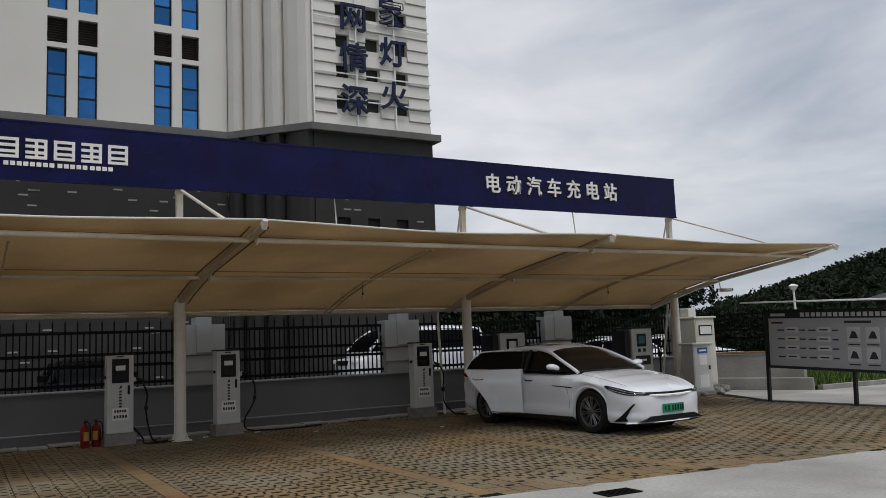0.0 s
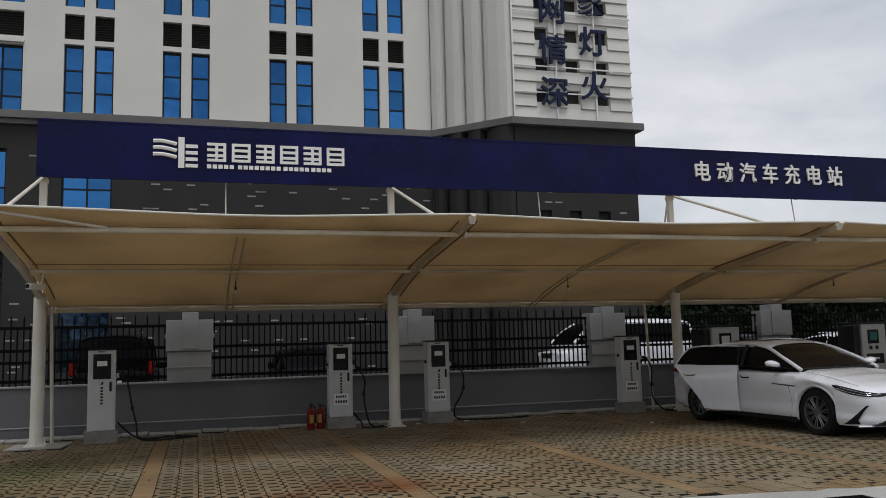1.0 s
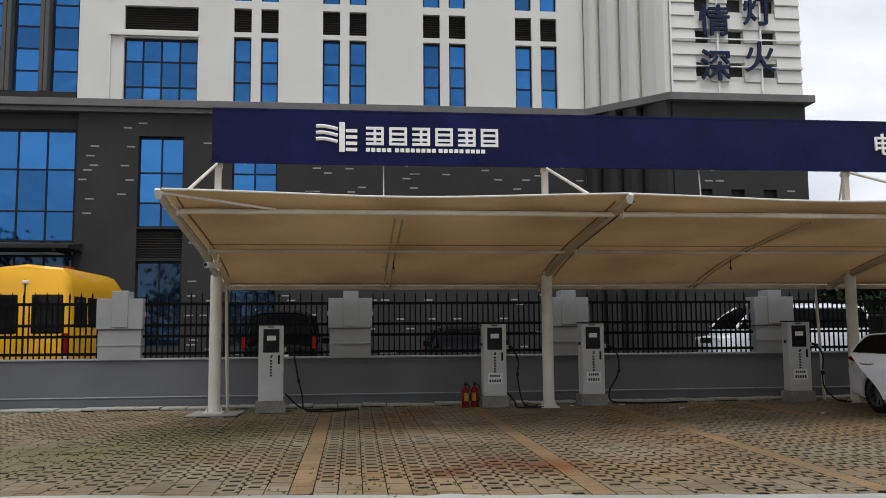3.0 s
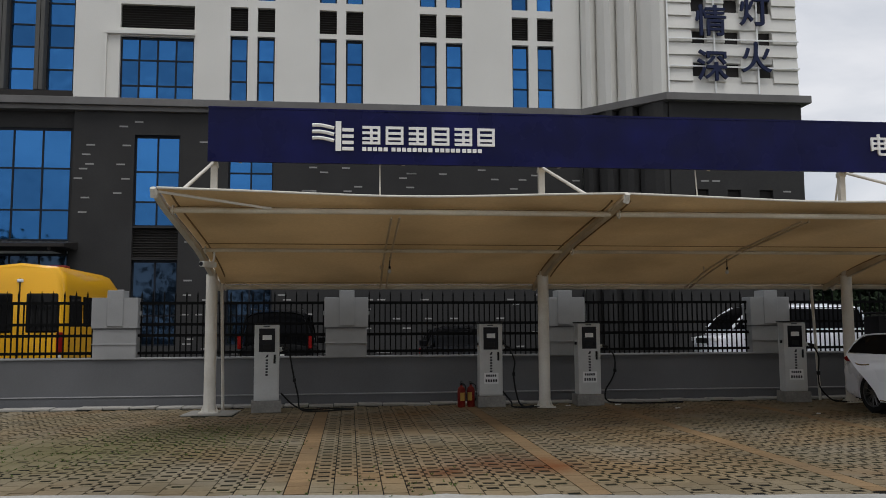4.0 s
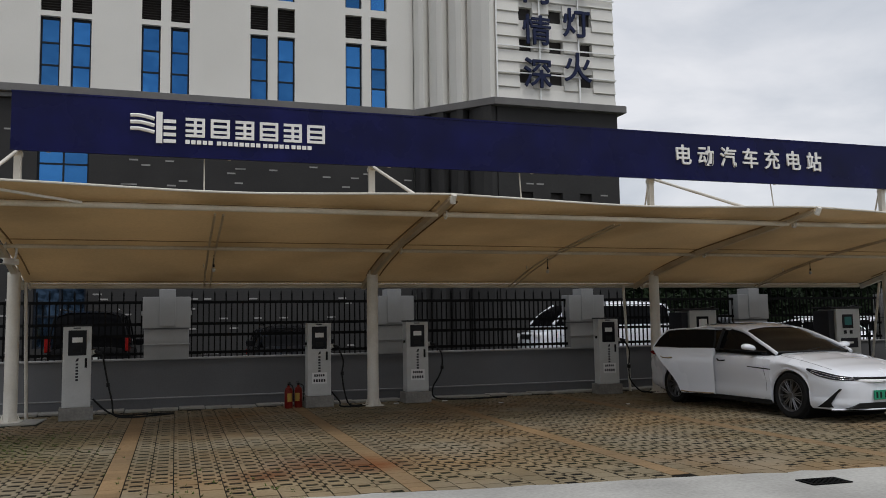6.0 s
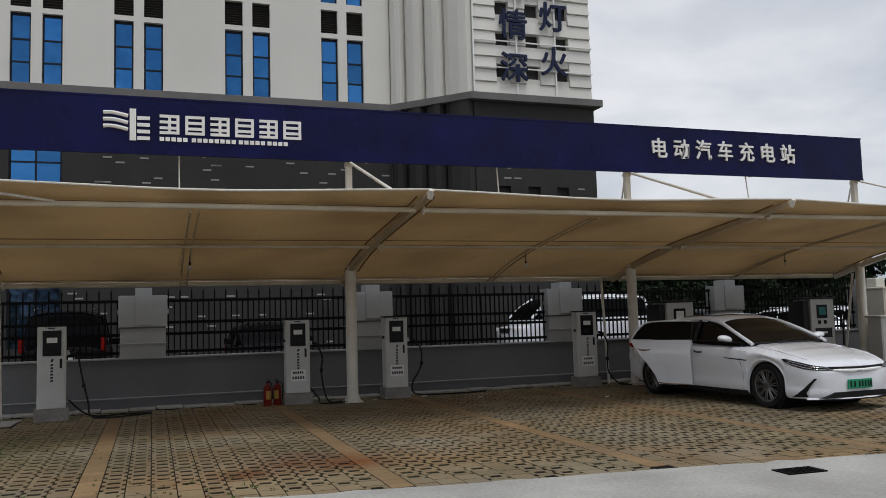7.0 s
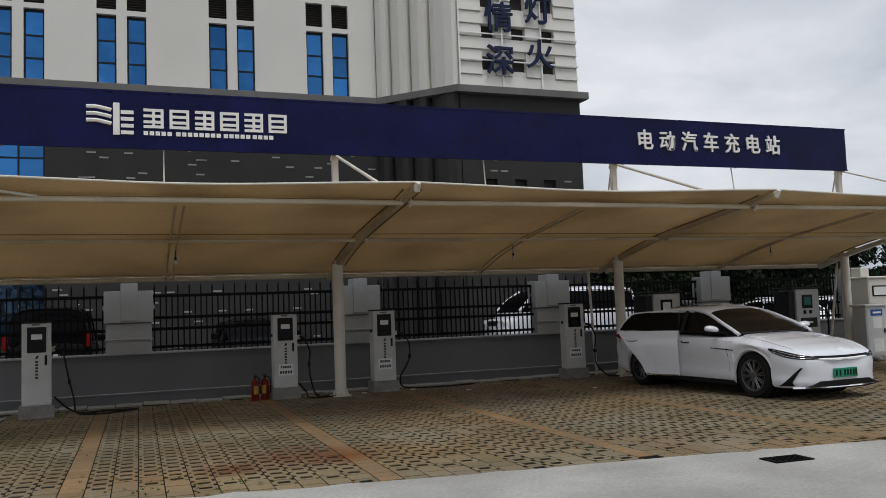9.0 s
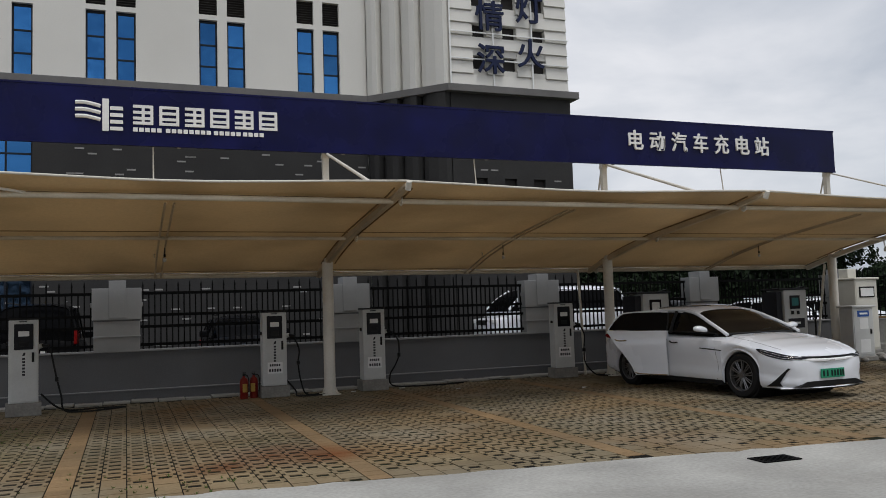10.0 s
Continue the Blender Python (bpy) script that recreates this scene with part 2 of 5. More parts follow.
def edge_y(x):
    """Where the paved bays meet the concrete drive."""
    return -8.34 - 0.13 * (x - 4.85)


ragged = [(-20 + 0.25 * i, edge_y(-20 + 0.25 * i) + 0.10 * noise.noise(Vector((i * 0.9, 0, 0))) + 0.07 * noise.noise(Vector((i * 0.23, 4, 0)))) for i in range(158)]
bm = prism([(-40, -60), (60, -60), (60, edge_y(60)), *ragged[::-1], (-40, edge_y(-40))], "z", -0.3, 0.005)
road = tagged(part("road", bm, "concrete"), "pale grey concrete drive in front of the bays", "road", kind="structure")
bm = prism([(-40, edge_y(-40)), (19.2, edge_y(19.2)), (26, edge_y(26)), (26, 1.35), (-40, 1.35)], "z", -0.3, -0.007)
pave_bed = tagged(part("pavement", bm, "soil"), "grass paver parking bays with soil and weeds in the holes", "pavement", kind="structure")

# ---- fence wall along the back ----
WALL_X0, WALL_X1 = -30.0, 23.6
bm = B((WALL_X0, WALL_X1, 1.52, 1.78, -0.3, 0.96))
wall_back = tagged(part("wall_back", bm, "wall_grey"), "low grey painted wall with a plinth below the iron fence", "wall", kind="structure")
part("plinth", B((WALL_X0, WALL_X1, 1.46, 1.52, -0.2, 0.20), bevel=0.01), "wall_grey", wall_back)
part("plinth_ledge", B((WALL_X0, WALL_X1, 1.445, 1.52, 0.201, 0.222), bevel=0.006), "pier_grey", wall_back)
part("coping", B((WALL_X0, WALL_X1, 1.49, 1.81, 0.96, 1.0), bevel=0.01), "pier_grey", wall_back)

PIERS = [2.5 + 4.72 * k for k in range(-5, 5)]


def make_pier(x):
    t = thing("fence_pier", "stepped grey stone fence pier on the low wall", "pier", (x, 1.65, 0), group="piers of the fence", kind="structure")
    part("shaft", B((-0.43, 0.43, -0.17, 0.17, 0.965, 1.60), bevel=0.008), "pier_grey", t)
    part("cap_block", B((-0.46, 0.46, -0.2, 0.2, 1.60, 2.23), bevel=0.008), "pier_grey", t)
    part("raised_block", B((-0.15, 0.17, -0.225, 0.225, 1.64, 2.38), bevel=0.008), "pier_grey", t)
    part("shaft_band", B((-0.445, 0.445, -0.185, 0.185, 1.262, 1.285), bevel=0.004), "pier_grey", t)
    part("shadow_joint", B((-0.432, 0.432, -0.172, 0.172, 1.575, 1.598)), "wall_grey", t)
    for s in (-1, 1):
        part("bracket", B((s * 0.46 - 0.03, s * 0.46 + 0.03, -0.05, 0.05, 1.86, 1.95), bevel=0.006), "pier_grey", t)
    return t


pier0 = make_pier(PIERS[0])
for x in PIERS[1:]:
    copy_thing(pier0, pose(x, 1.65, 0))


def make_fence(x0, x1):
    w = x1 - x0
    t = thing("iron_fence", "black iron railing with spear tops on the low wall", "fence", ((x0 + x1) / 2, 1.65, 0), group="railings between the piers", kind="structure")
    for z in (1.09, 1.45, 1.68, 2.12):
        part("rail", B((-w / 2, w / 2, -0.022, 0.022, z - 0.03, z + 0.03)), "iron", t)
    n = round(w / 0.112)
    for i in range(n):
        x = -w / 2 + (i + 0.5) * w / n
        bm = B((x - 0.013, x + 0.013, -0.013, 0.013, 1.0, 2.12 if i % 2 else 2.27))
        if i % 2 == 0:
            rod(bm, (x, 0, 2.26), (x, 0, 2.37), 0.024, 0.003, 6)
        part("bar", bm, "iron", t)
    return t


fence0 = make_fence(PIERS[0] + 0.43, PIERS[1] - 0.43)
for a, b in zip(PIERS[1:], PIERS[2:]):
    copy_thing(fence0, pose((a + b) / 2, 1.65, 0))

# ---- membrane canopy on four columns ----
SPAN = 6.5
COLS = [0.0, SPAN, 2 * SPAN, 3 * SPAN]
canopy = thing("canopy", "cream membrane carport canopy on white steel columns", "canopy", (9.75, 0, 0))
PROFILE = ((0.82, 2.47), (-0.4, 2.80), (-1.6, 3.03), (-3.0, 3.20), (-4.2, 3.34), (-4.93, 3.47))


def prof(v):
    """The membrane's section, v from 0 at the rear to 1 at the front."""
    s = v * (len(PROFILE) - 1)
    i = min(int(s), len(PROFILE) - 2)
    f = s - i
    return PROFILE[i][0] * (1 - f) + PROFILE[i + 1][0] * f, PROFILE[i][1] * (1 - f) + PROFILE[i + 1][1] * f


for k in range(3):
    bm = bmesh.new()
    nx, ny = 28, 20
    grid = []
    for i in range(nx + 1):
        u = i / nx
        sag = 4 * u * (1 - u)
        row = []
        for j in range(ny + 1):
            v = j / ny
            y, z = prof(v)
            y += sag * 0.42 * max(0, v - 0.55) / 0.45
            z += 0.012 * math.sin(9 * u) * v + 0.01
            row.append(bm.verts.new((COLS[k] + u * SPAN - 9.75, y, z)))
        grid.append(row)
    for i in range(nx):
        for j in range(ny):
            bm.faces.new((grid[i][j], grid[i + 1][j], grid[i + 1][j + 1], grid[i][j + 1]))
    geom = bmesh.ops.extrude_face_region(bm, geom=bm.faces[:])
    bmesh.ops.translate(bm, vec=(0, 0, 0.012), verts=[g for g in geom["geom"] if isinstance(g, bmesh.types.BMVert)])
    part("membrane", bm, "membrane", canopy, "cream stained membrane", smooth=True)
    pts = []
    for i in range(0, nx + 1, 4):
        u = i / nx
        pts.append((COLS[k] + u * SPAN - 9.75, -4.93 + 4 * u * (1 - u) * 0.42, 3.475 + 0.012 * math.sin(9 * u)))
    part("edge_rope", tube(pts, 0.018), "steel_white", canopy, smooth=True)

    # strip beside each pipe: seam and painted shadow line in one
    for y in (-1.70, -4.10, 0.72):
        v = min(range(201), key=lambda q: abs(prof(q / 200)[0] - y)) / 200
        z = prof(v)[1] + 0.004
        part("seam", B((COLS[k] + 0.1 - 9.75, COLS[k + 1] - 0.1 - 9.75, y - 0.035, y + 0.035, z - 0.004, z + 0.003)), "seam", canopy)
    for x in (COLS[k] + 0.14 - 9.75, COLS[k + 1] - 0.14 - 9.75):
        part("seam", tube([(x, *prof(v / 12)) for v in range(1, 12)], 0.014, 5), "seam", canopy)

COL_X = [-0.05, 6.41, 12.87, 19.52]


def leaning_beam(poly, half, x0, x1):
    """A beam drawn out across x whose front end lies at x1 while its rear end lies at x0."""
    bm = prism(poly, "x", -half, half, bevel=0.012)
    for v in bm.verts:
        f = min(1, max(0, -v.co.y / 4.93))
        v.co.x += x0 + (x1 - x0) * f
    return bm


for k, x in enumerate(COLS):
    X, N = COL_X[k] - 9.75, x - 0.03 - 9.75
    bm = R((X, 0, 0.02), (X, 0, 2.62), 0.113, 0.108, 24)
    part("column", bm, "steel_white", canopy, smooth=True)
    bm = B((X - 0.18, X + 0.18, -0.18, 0.18, 0.012, 0.035))
    for a in range(4):
        ang = a * math.pi / 2 + math.pi / 4
        c, s = math.cos(ang), math.sin(ang)
        rod(bm, (X + 0.15 * c, 0.15 * s, 0.03), (X + 0.15 * c, 0.15 * s, 0.06), 0.018, None, 6)
    part("base_plate", bm, "steel_white", canopy)
    for dx, dy in ((1, 0), (-1, 0), (0, 1), (0, -1)):
        if dx:
            bm = prism([(X + dx * 0.12, 0.036), (X + dx * 0.165, 0.036), (X + dx * 0.12, 0.15)], "y", -0.006, 0.006)
        else:
            bm = prism([(dy * 0.12, 0.036), (dy * 0.165, 0.036), (dy * 0.12, 0.15)], "x", X - 0.006, X + 0.006)
        part("gusset", bm, "steel_white", canopy)
    # cantilever beam, deep at the column and slim at the tip
    up = [prof(v / 12) for v in range(13)]
    low = []
    for i, (y, z) in enumerate(up):
        d = 0.11 if y > -0.3 else 0.11 - 0.05 * min(1, (-0.3 - y) / 4.4)
        low.append((y, z - 0.02 - d))
    poly = [(y, z - 0.016) for y, z in up] + low[::-1]
    # end beams keep the lit white, inner beams take the shaded tan
    part("beam", leaning_beam(poly, 0.045, X, N), "steel_white" if k in (0, 3) else "steel_tan_shade", canopy)
    part("beam_nose", R((N, -4.93, 3.35), (N, -5.0, 3.46), 0.045, 0.04, 14), "steel_white", canopy, smooth=True)
    part("sign_post", B((X - 0.06, X + 0.06, -0.06, 0.06, 2.63, 4.86), bevel=0.006), "steel_white", canopy)
    part("brace", R((X, -0.05, 4.80), (N, -4.05, 3.40), 0.03, None, 10) if k != 3 else R((X, -0.05, 4.8), (N, -4.05, 3.40), 0.02), "steel_white", canopy, smooth=True)
    part("rear_brace", R((X, 0.06, 4.78), (X, 0.8, 2.5), 0.02, None, 8), "steel_white", canopy, smooth=True)
    part("hinge_plate", B((X - 0.075, X + 0.075, -0.07, 0.07, 4.70, 4.78), bevel=0.008), "steel_white", canopy)
for y, z, r, nm in ((0.84, 2.42, 0.05, "rear_pipe"), (-1.6, 2.945, 0.034, "middle_pipe"), (-4.25, 3.27, 0.042, "front_pipe")):
    for k in range(3):
        part(nm, R((COLS[k] + 0.05 - 9.75, y, z), (COLS[k + 1] - 0.05 - 9.75, y, z), r, None, 12), "steel_pipe", canopy, smooth=True)
        part("pipe_flange", R((COLS[k] + 0.075 - 9.75, y, z), (COLS[k] + 0.095 - 9.75, y, z), r + 0.03, None, 12), "steel_white", canopy)
for k in range(3):
    X = COLS[k] + SPAN / 2 - 9.75
    up = [prof(v / 12) for v in range(0, 10)]
    for s in (-0.06, 0.06):
        part("rib", tube([(X + s, y, z - 0.075) for y, z in up], 0.018, 6), "steel_tan_shade", canopy, smooth=True)
    part("hanger_rod", R((X - 0.1, -0.02, 4.8), (X - 0.1, -0.3, 2.7), 0.014, None, 6), "steel_white", canopy)
for k, sx in ((0, -1), (3, 1)):
    X = COLS[k] - 9.75
    part("edge_brace", R((X, -4.88, 3.43), (X - sx * 1.45, -4.27, 3.30), 0.02, None, 8), "steel_white", canopy, smooth=True)
    part("end_stay", R((X - sx * 0.12, 0.1, 2.45), (X - sx * 0.12, 0.55, 0.0), 0.03, None, 8), "steel_white", canopy, smooth=True)

part("end_stay", R((COLS[2] - 9.75 - 0.62, 0.5, 2.42), (COLS[2] - 9.75 - 0.38, 0.75, 0.0), 0.03, None, 8), "steel_white", canopy, smooth=True)

# ---- long blue sign over the canopy ----
sign = thing("sign_board", "long dark blue sheet metal sign with white letters", "sign", (9.93, -0.15, 0))
SX0, SX1, SZ0, SZ1 = -0.15 - 9.93, 19.62 - 9.93, 4.785, 5.84
part("panel", B((SX0, SX1, -0.06, 0.06, SZ0, SZ1), bevel=0.012), "blue_sign", sign)
bm = bmesh.new()
nx, nz = 260, 14
grid = []
for i in range(nx + 1):
    x = SX0 + 0.012 + (SX1 - SX0 - 0.024) * i / nx
    col = []
    for j in range(nz + 1):
        z = SZ0 + 0.02 + (SZ1 - SZ0 - 0.04) * j / nz
        crease = noise.noise(Vector((x * 0.9, z * 1.5, 2.0))) * 0.6 + abs(noise.noise(Vector((x * 1.7 + z, z * 2.3 - x * 0.4, 7.0)))) * 0.5
        col.append(bm.verts.new((x, -0.0645 - 0.009 * max(-0.3, min(1, crease)), z)))
    grid.append(col)
for i in range(nx):
    for j in range(nz):
        bm.faces.new((grid[i][j], grid[i + 1][j], grid[i + 1][j + 1], grid[i][j + 1]))
part("sheet", bm, "blue_sign", sign, "dark blue sheet, slightly creased", smooth=True)
part("rim", B((SX0, SX1, -0.075, -0.061, SZ1 - 0.025, SZ1 + 0.012), (SX0, SX1, -0.075, -0.061, SZ0 - 0.012, SZ0 + 0.02)), "blue_sign", sign)
for k in range(7):
    x = SX0 + 0.6 + k * 3.16
    part("back_rib", B((x - 0.03, x + 0.03, 0.061, 0.12, SZ0, SZ1)), "steel_white", sign)


def word(text, size, x, z, y, mat, parent, name, label="", depth=0.02, width=1.0, centre=False):
    """Raised letters standing upright, facing -y."""
    cu = bpy.data.curves.new(name, "FONT")
    cu.body, cu.size, cu.extrude, cu.offset = text, size, depth, size * 0.011
    if centre:
        cu.align_x = "CENTER"
    tmp = new("tmp_" + name, cu)
    bpy.context.view_layer.update()
    me = bpy.data.meshes.new_from_object(tmp.evaluated_get(bpy.context.evaluated_depsgraph_get()))
    bpy.data.objects.remove(tmp)
    me.transform(pose(x, y, z, 90, 0, 0) @ Matrix.Diagonal((width, 1, 1, 1)))
    me.materials.clear()
    me.materials.append(M[mat])
    ob = new(name, me)
    ob.parent = parent
    if label:
        tagged(ob, label)
    return ob


for i, ch in enumerate("电动汽车充电站"):
    word(ch, 0.49, 13.38 - 9.93 + i * 0.61, 5.165, -0.085, "letter", sign, "letter", "raised white character", width=0.92)
# plain mark and plain blocks in place of the operator's emblem and name
MX = 1.83 - 9.93
for i in range(4):
    z = 5.52 - i * 0.125
    if i < 3:
        part("emblem_stripe", tube([(MX, -0.075, z), (MX + 0.15, -0.075, z + 0.005), (MX + 0.3, -0.075, z - 0.02), (MX + 0.42, -0.075, z - 0.05)], 0.035, 6), "letter", sign)
    part("emblem_bar", B((MX + 0.58, MX + 0.80, -0.085, -0.062, z - 0.11, z - 0.045)), "letter", sign)
part("emblem_stem", B((MX + 0.45, MX + 0.56, -0.085, -0.062, 5.02, 5.61)), "letter", sign)
for i in range(6):
    x = 2.80 - 9.93 + i * 0.455
    bx = [(x, x + 0.35, z - 0.026, z + 0.026) for z in (5.60, 5.49, 5.38, 5.29)]
    bx += [(x + o, x + o + 0.052, 5.27, 5.625) for o in ((0.0, 0.298) if i % 2 else (0.149, 0.298))]
    for k, (a, b, c, d) in enumerate(bx):
        part("name_stroke", B((a, b, -0.085 - 0.002 * (k > 3), -0.062, c - 0.1, d - 0.1)), "letter", sign)
for a, n in ((0.0, 5), (0.57, 8), (1.43, 5), (1.97, 4)):
    for k in range(n):
        x = 2.80 - 9.93 + a + k * 0.104
        part("name_bar", B((x, x + 0.078, -0.085, -0.062, 5.03, 5.105)), "letter", sign)

# ---- office building behind ----
def glass_material(name, tint, rough=0.04):
    m = bpy.data.materials.new(name)
    m.use_nodes = True
    nt = m.node_tree
    b = nt.nodes["Principled BSDF"]
    b.inputs["Roughness"].default_value = rough
    b.inputs["Metallic"].default_value = 0.85
    co = nt.nodes.new("ShaderNodeTexCoord")
    n = nt.nodes.new("ShaderNodeTexNoise")
    n.inputs["Scale"].default_value = 0.45
    n.inputs["Detail"].default_value = 3.0
    oi = nt.nodes.new("ShaderNodeObjectInfo")
    mr = nt.nodes.new("ShaderNodeMapRange")
    mr.inputs["To Min"].default_value, mr.inputs["To Max"].default_value = 0.62, 1.2
    sc = nt.nodes.new("ShaderNodeVectorMath")
    sc.operation = "SCALE"
    sc.inputs[0].default_value = tint
    bp = nt.nodes.new("ShaderNodeBump")
    bp.inputs["Strength"].default_value = 0.5
    bp.inputs["Distance"].default_value = 0.12
    nt.links.new(co.outputs["Object"], n.inputs["Vector"])
    nt.links.new(n.outputs["Fac"], bp.inputs["Height"])
    nt.links.new(bp.outputs["Normal"], b.inputs["Normal"])
    nt.links.new(oi.outputs["Random"], mr.inputs["Value"])
    nt.links.new(mr.outputs["Result"], sc.inputs["Scale"])
    nt.links.new(sc.outputs["Vector"], b.inputs["Base Color"])
    return m


M["glass_blue"] = glass_material("blue_reflective_glass", (0.036, 0.160, 0.40))
# ground floor tint is darkened to paint in the reflection of dark trees
M["glass_tree_dark"] = glass_material("ground_floor_glass_tree_reflection", (0.03, 0.055, 0.095), 0.06)
M["letter_navy"] = material("navy_letter", (0.018, 0.024, 0.06), 0.5, vary=0.1)

FY = 17.0
building = thing("office_building", "tall office block, cream upper walls over dark stone base", "building", (0, FY, 0))


def facade_wall(name, x0, x1, z0, z1, holes, mat, y0=0.0, y1=0.3, label=""):
    """A wall in the facade's plane with rectangular openings (x0, x1, z0, z1) cut through."""
    xs = sorted({x0, x1, *[h[0] for h in holes], *[h[1] for h in holes]})
    zs = sorted({z0, z1, *[h[2] for h in holes], *[h[3] for h in holes]})
    bm = bmesh.new()
    vs = {}

    def v(x, y, z):
        key = (round(x, 4), round(y, 4), round(z, 4))
        if key not in vs:
            vs[key] = bm.verts.new(key)
        return vs[key]

    solid = {}
    for i in range(len(xs) - 1):
        for j in range(len(zs) - 1):
            cx, cz = (xs[i] + xs[i + 1]) / 2, (zs[j] + zs[j + 1]) / 2
            solid[i, j] = not any(h[0] < cx < h[1] and h[2] < cz < h[3] for h in holes)
    for (i, j), s in solid.items():
        if not s:
            continue
        a, b, c, d = xs[i], xs[i + 1], zs[j], zs[j + 1]
        bm.faces.new((v(a, y0, c), v(b, y0, c), v(b, y0, d), v(a, y0, d)))
        bm.faces.new((v(a, y1, c), v(a, y1, d), v(b, y1, d), v(b, y1, c)))
        for di, dj, p, q in ((-1, 0, (a, c), (a, d)), (1, 0, (b, c), (b, d)), (0, -1, (a, c), (b, c)), (0, 1, (a, d), (b, d))):
            if not solid.get((i + di, j + dj), False):
                bm.faces.new((v(p[0], y0, p[1]), v(q[0], y0, q[1]), v(q[0], y1, q[1]), v(p[0], y1, p[1])))
    return part(name, bm, mat, building, label)


def window(x0, x1, z0, z1, cols, rows, depth=0.16, bar=0.065, glass="glass_blue"):
    """A window set back in its opening: frame with bars, and each pane."""
    f = part("window", B((x0, x1, depth, depth + 0.05, z0, z0 + bar), (x0, x1, depth, depth + 0.05, z1 - bar * 1.6, z1), (x0, x0 + bar, depth + 0.002, depth + 0.05, z0, z1), (x1 - bar, x1, depth + 0.002, depth + 0.05, z0, z1)), "frame_dark", building)
    for i in range(1, cols):
        x = x0 + (x1 - x0) * i / cols
        part("mullion", B((x - bar / 2, x + bar / 2, depth - 0.01, depth + 0.05, z0, z1)), "frame_dark", f)
    zz = [z0 + (z1 - z0) * r for r in rows]
    for z in zz[1:-1]:
        part("transom", B((x0, x1, depth - 0.006, depth + 0.05, z - bar / 2, z + bar / 2)), "frame_dark", f)
    for i in range(cols):
        for a, b in zip(zz, zz[1:]):
            xa, xb = x0 + (x1 - x0) * i / cols, x0 + (x1 - x0) * (i + 1) / cols
            part("pane", B((xa + 0.01, xb - 0.01, depth + 0.02, depth + 0.04, a + 0.01, b - 0.01)), glass, f)
    return f


def louvre(x0, x1, z0, z1):
    bm = B((x0, x1, 0.2, 0.24, z0, z1))
    n = max(4, round((z1 - z0) / 0.1))
    for i in range(n):
        z = z0 + (i + 0.5) * (z1 - z0) / n
        r = bmesh.ops.create_cube(bm, size=1, matrix=Matrix.Translation(((x0 + x1) / 2, 0.16, z)) @ pose(0, 0, 0, 35, 0, 0) @ Matrix.Diagonal((x1 - x0, 0.09, 0.015, 1)))
    return part("louvre", bm, "louvre", building, "dark slatted louvre")


PITCH = 4.2
PAIRS = (-2.29, 1.28, 5.40, 9.28)
holes, wins, louvs = [], [], []
for fl in range(4):
    z = 10.66 + fl * PITCH
    for p in PAIRS:
        for o in (0.0, 1.08):
            wins.append((p + o, p + o + 0.70, z, z + 2.69, 1, (0, 0.31, 0.63, 1)))
            louvs.append((p + o, p + o + 0.70, z + 2.89, z + 3.89))
    wins.append((-6.57, -3.70, z, z + 2.55, 4, (0, 0.22, 0.63, 1)))
    louvs.append((-6.57, -3.70, z + 2.88, z + 3.87))
holes = [w[:4] for w in wins] + louvs
facade_wall("upper_wall", -8.3, 12.2, 10.6, 27.6, holes, "facade", label="cream rendered upper wall")
for w in wins:
    window(*w)
for l in louvs:
    louvre(*l)
for fl in range(4):
    z = 10.66 + fl * PITCH
    part("window_hood", B((-7.15, -3.66, -0.14, -0.002, z + 2.60, z + 2.72)), "facade", building)
    part("window_fin", B((-7.15, -7.05, -0.12, -0.002, z - 0.05, z + 2.60)), "facade", building)

# dark stone base
gw = []
for a, b in ((-5.9, -4.15), (-2.27, -0.5)):
    gw.append((a, b, 5.56, 9.2, 2, (0, 0.27, 0.6, 1)))
    gw.append((a, b, 0.9, 4.25, 2, (0, 0.35, 1)))
gl = [(a, b, 4.30, 5.50) for a, b in ((-5.9, -4.15), (-2.27, -0.5))]
facade_wall("base_wall", -8.2, 12.2, -0.2, 10.3, [g[:4] for g in gw] + gl, "tile_dark", label="dark grey stone base wall")
for g in gw:
    window(*g, glass="glass_blue" if g[2] > 5 else "glass_tree_dark")
for g in gl:
    louvre(*g)
part("cornice", B((-30, 12.35, -0.32, 0.3, 10.3, 10.6), bevel=0.02), "cornice", building, "weathered stone cornice")
part("cornice_shadow_line", B((-30, 12.3, -0.16, 0.3, 10.12, 10.298)), "cornice", building)

# left bay, set back, with tall glazing and fins
facade_wall("bay_base_wall", -30, -8.2, -0.2, 10.12, [(-29, -8.34, 0.5, 9.46)], "tile_dark", 0.25, 0.5)
for i in range(6):
    x1 = -8.34 - i * 3.3
    window(x1 - 3.28, x1, 5.0, 9.46, 3, (0, 0.27, 0.64, 1), 0.3)
    window(x1 - 3.28, x1, 0.5, 4.5, 3, (0, 0.6, 1), 0.3, glass="glass_tree_dark")
part("entrance_canopy", prism([(-1.6, 4.72), (0.29, 4.95), (0.29, 4.60), (-1.6, 4.60)], "x", -30, -7.9), "louvre", building, "dark entrance canopy")
for i in range(8):
    part("canopy_arm", B((-29.5 + i * 3, -29.4 + i * 3, -1.5, 0.29, 4.48, 4.598)), "louvre", building)
part("bay_sill", B((-30, -8.32, -0.05, 0.5, 10.602, 10.9)), "louvre", building)
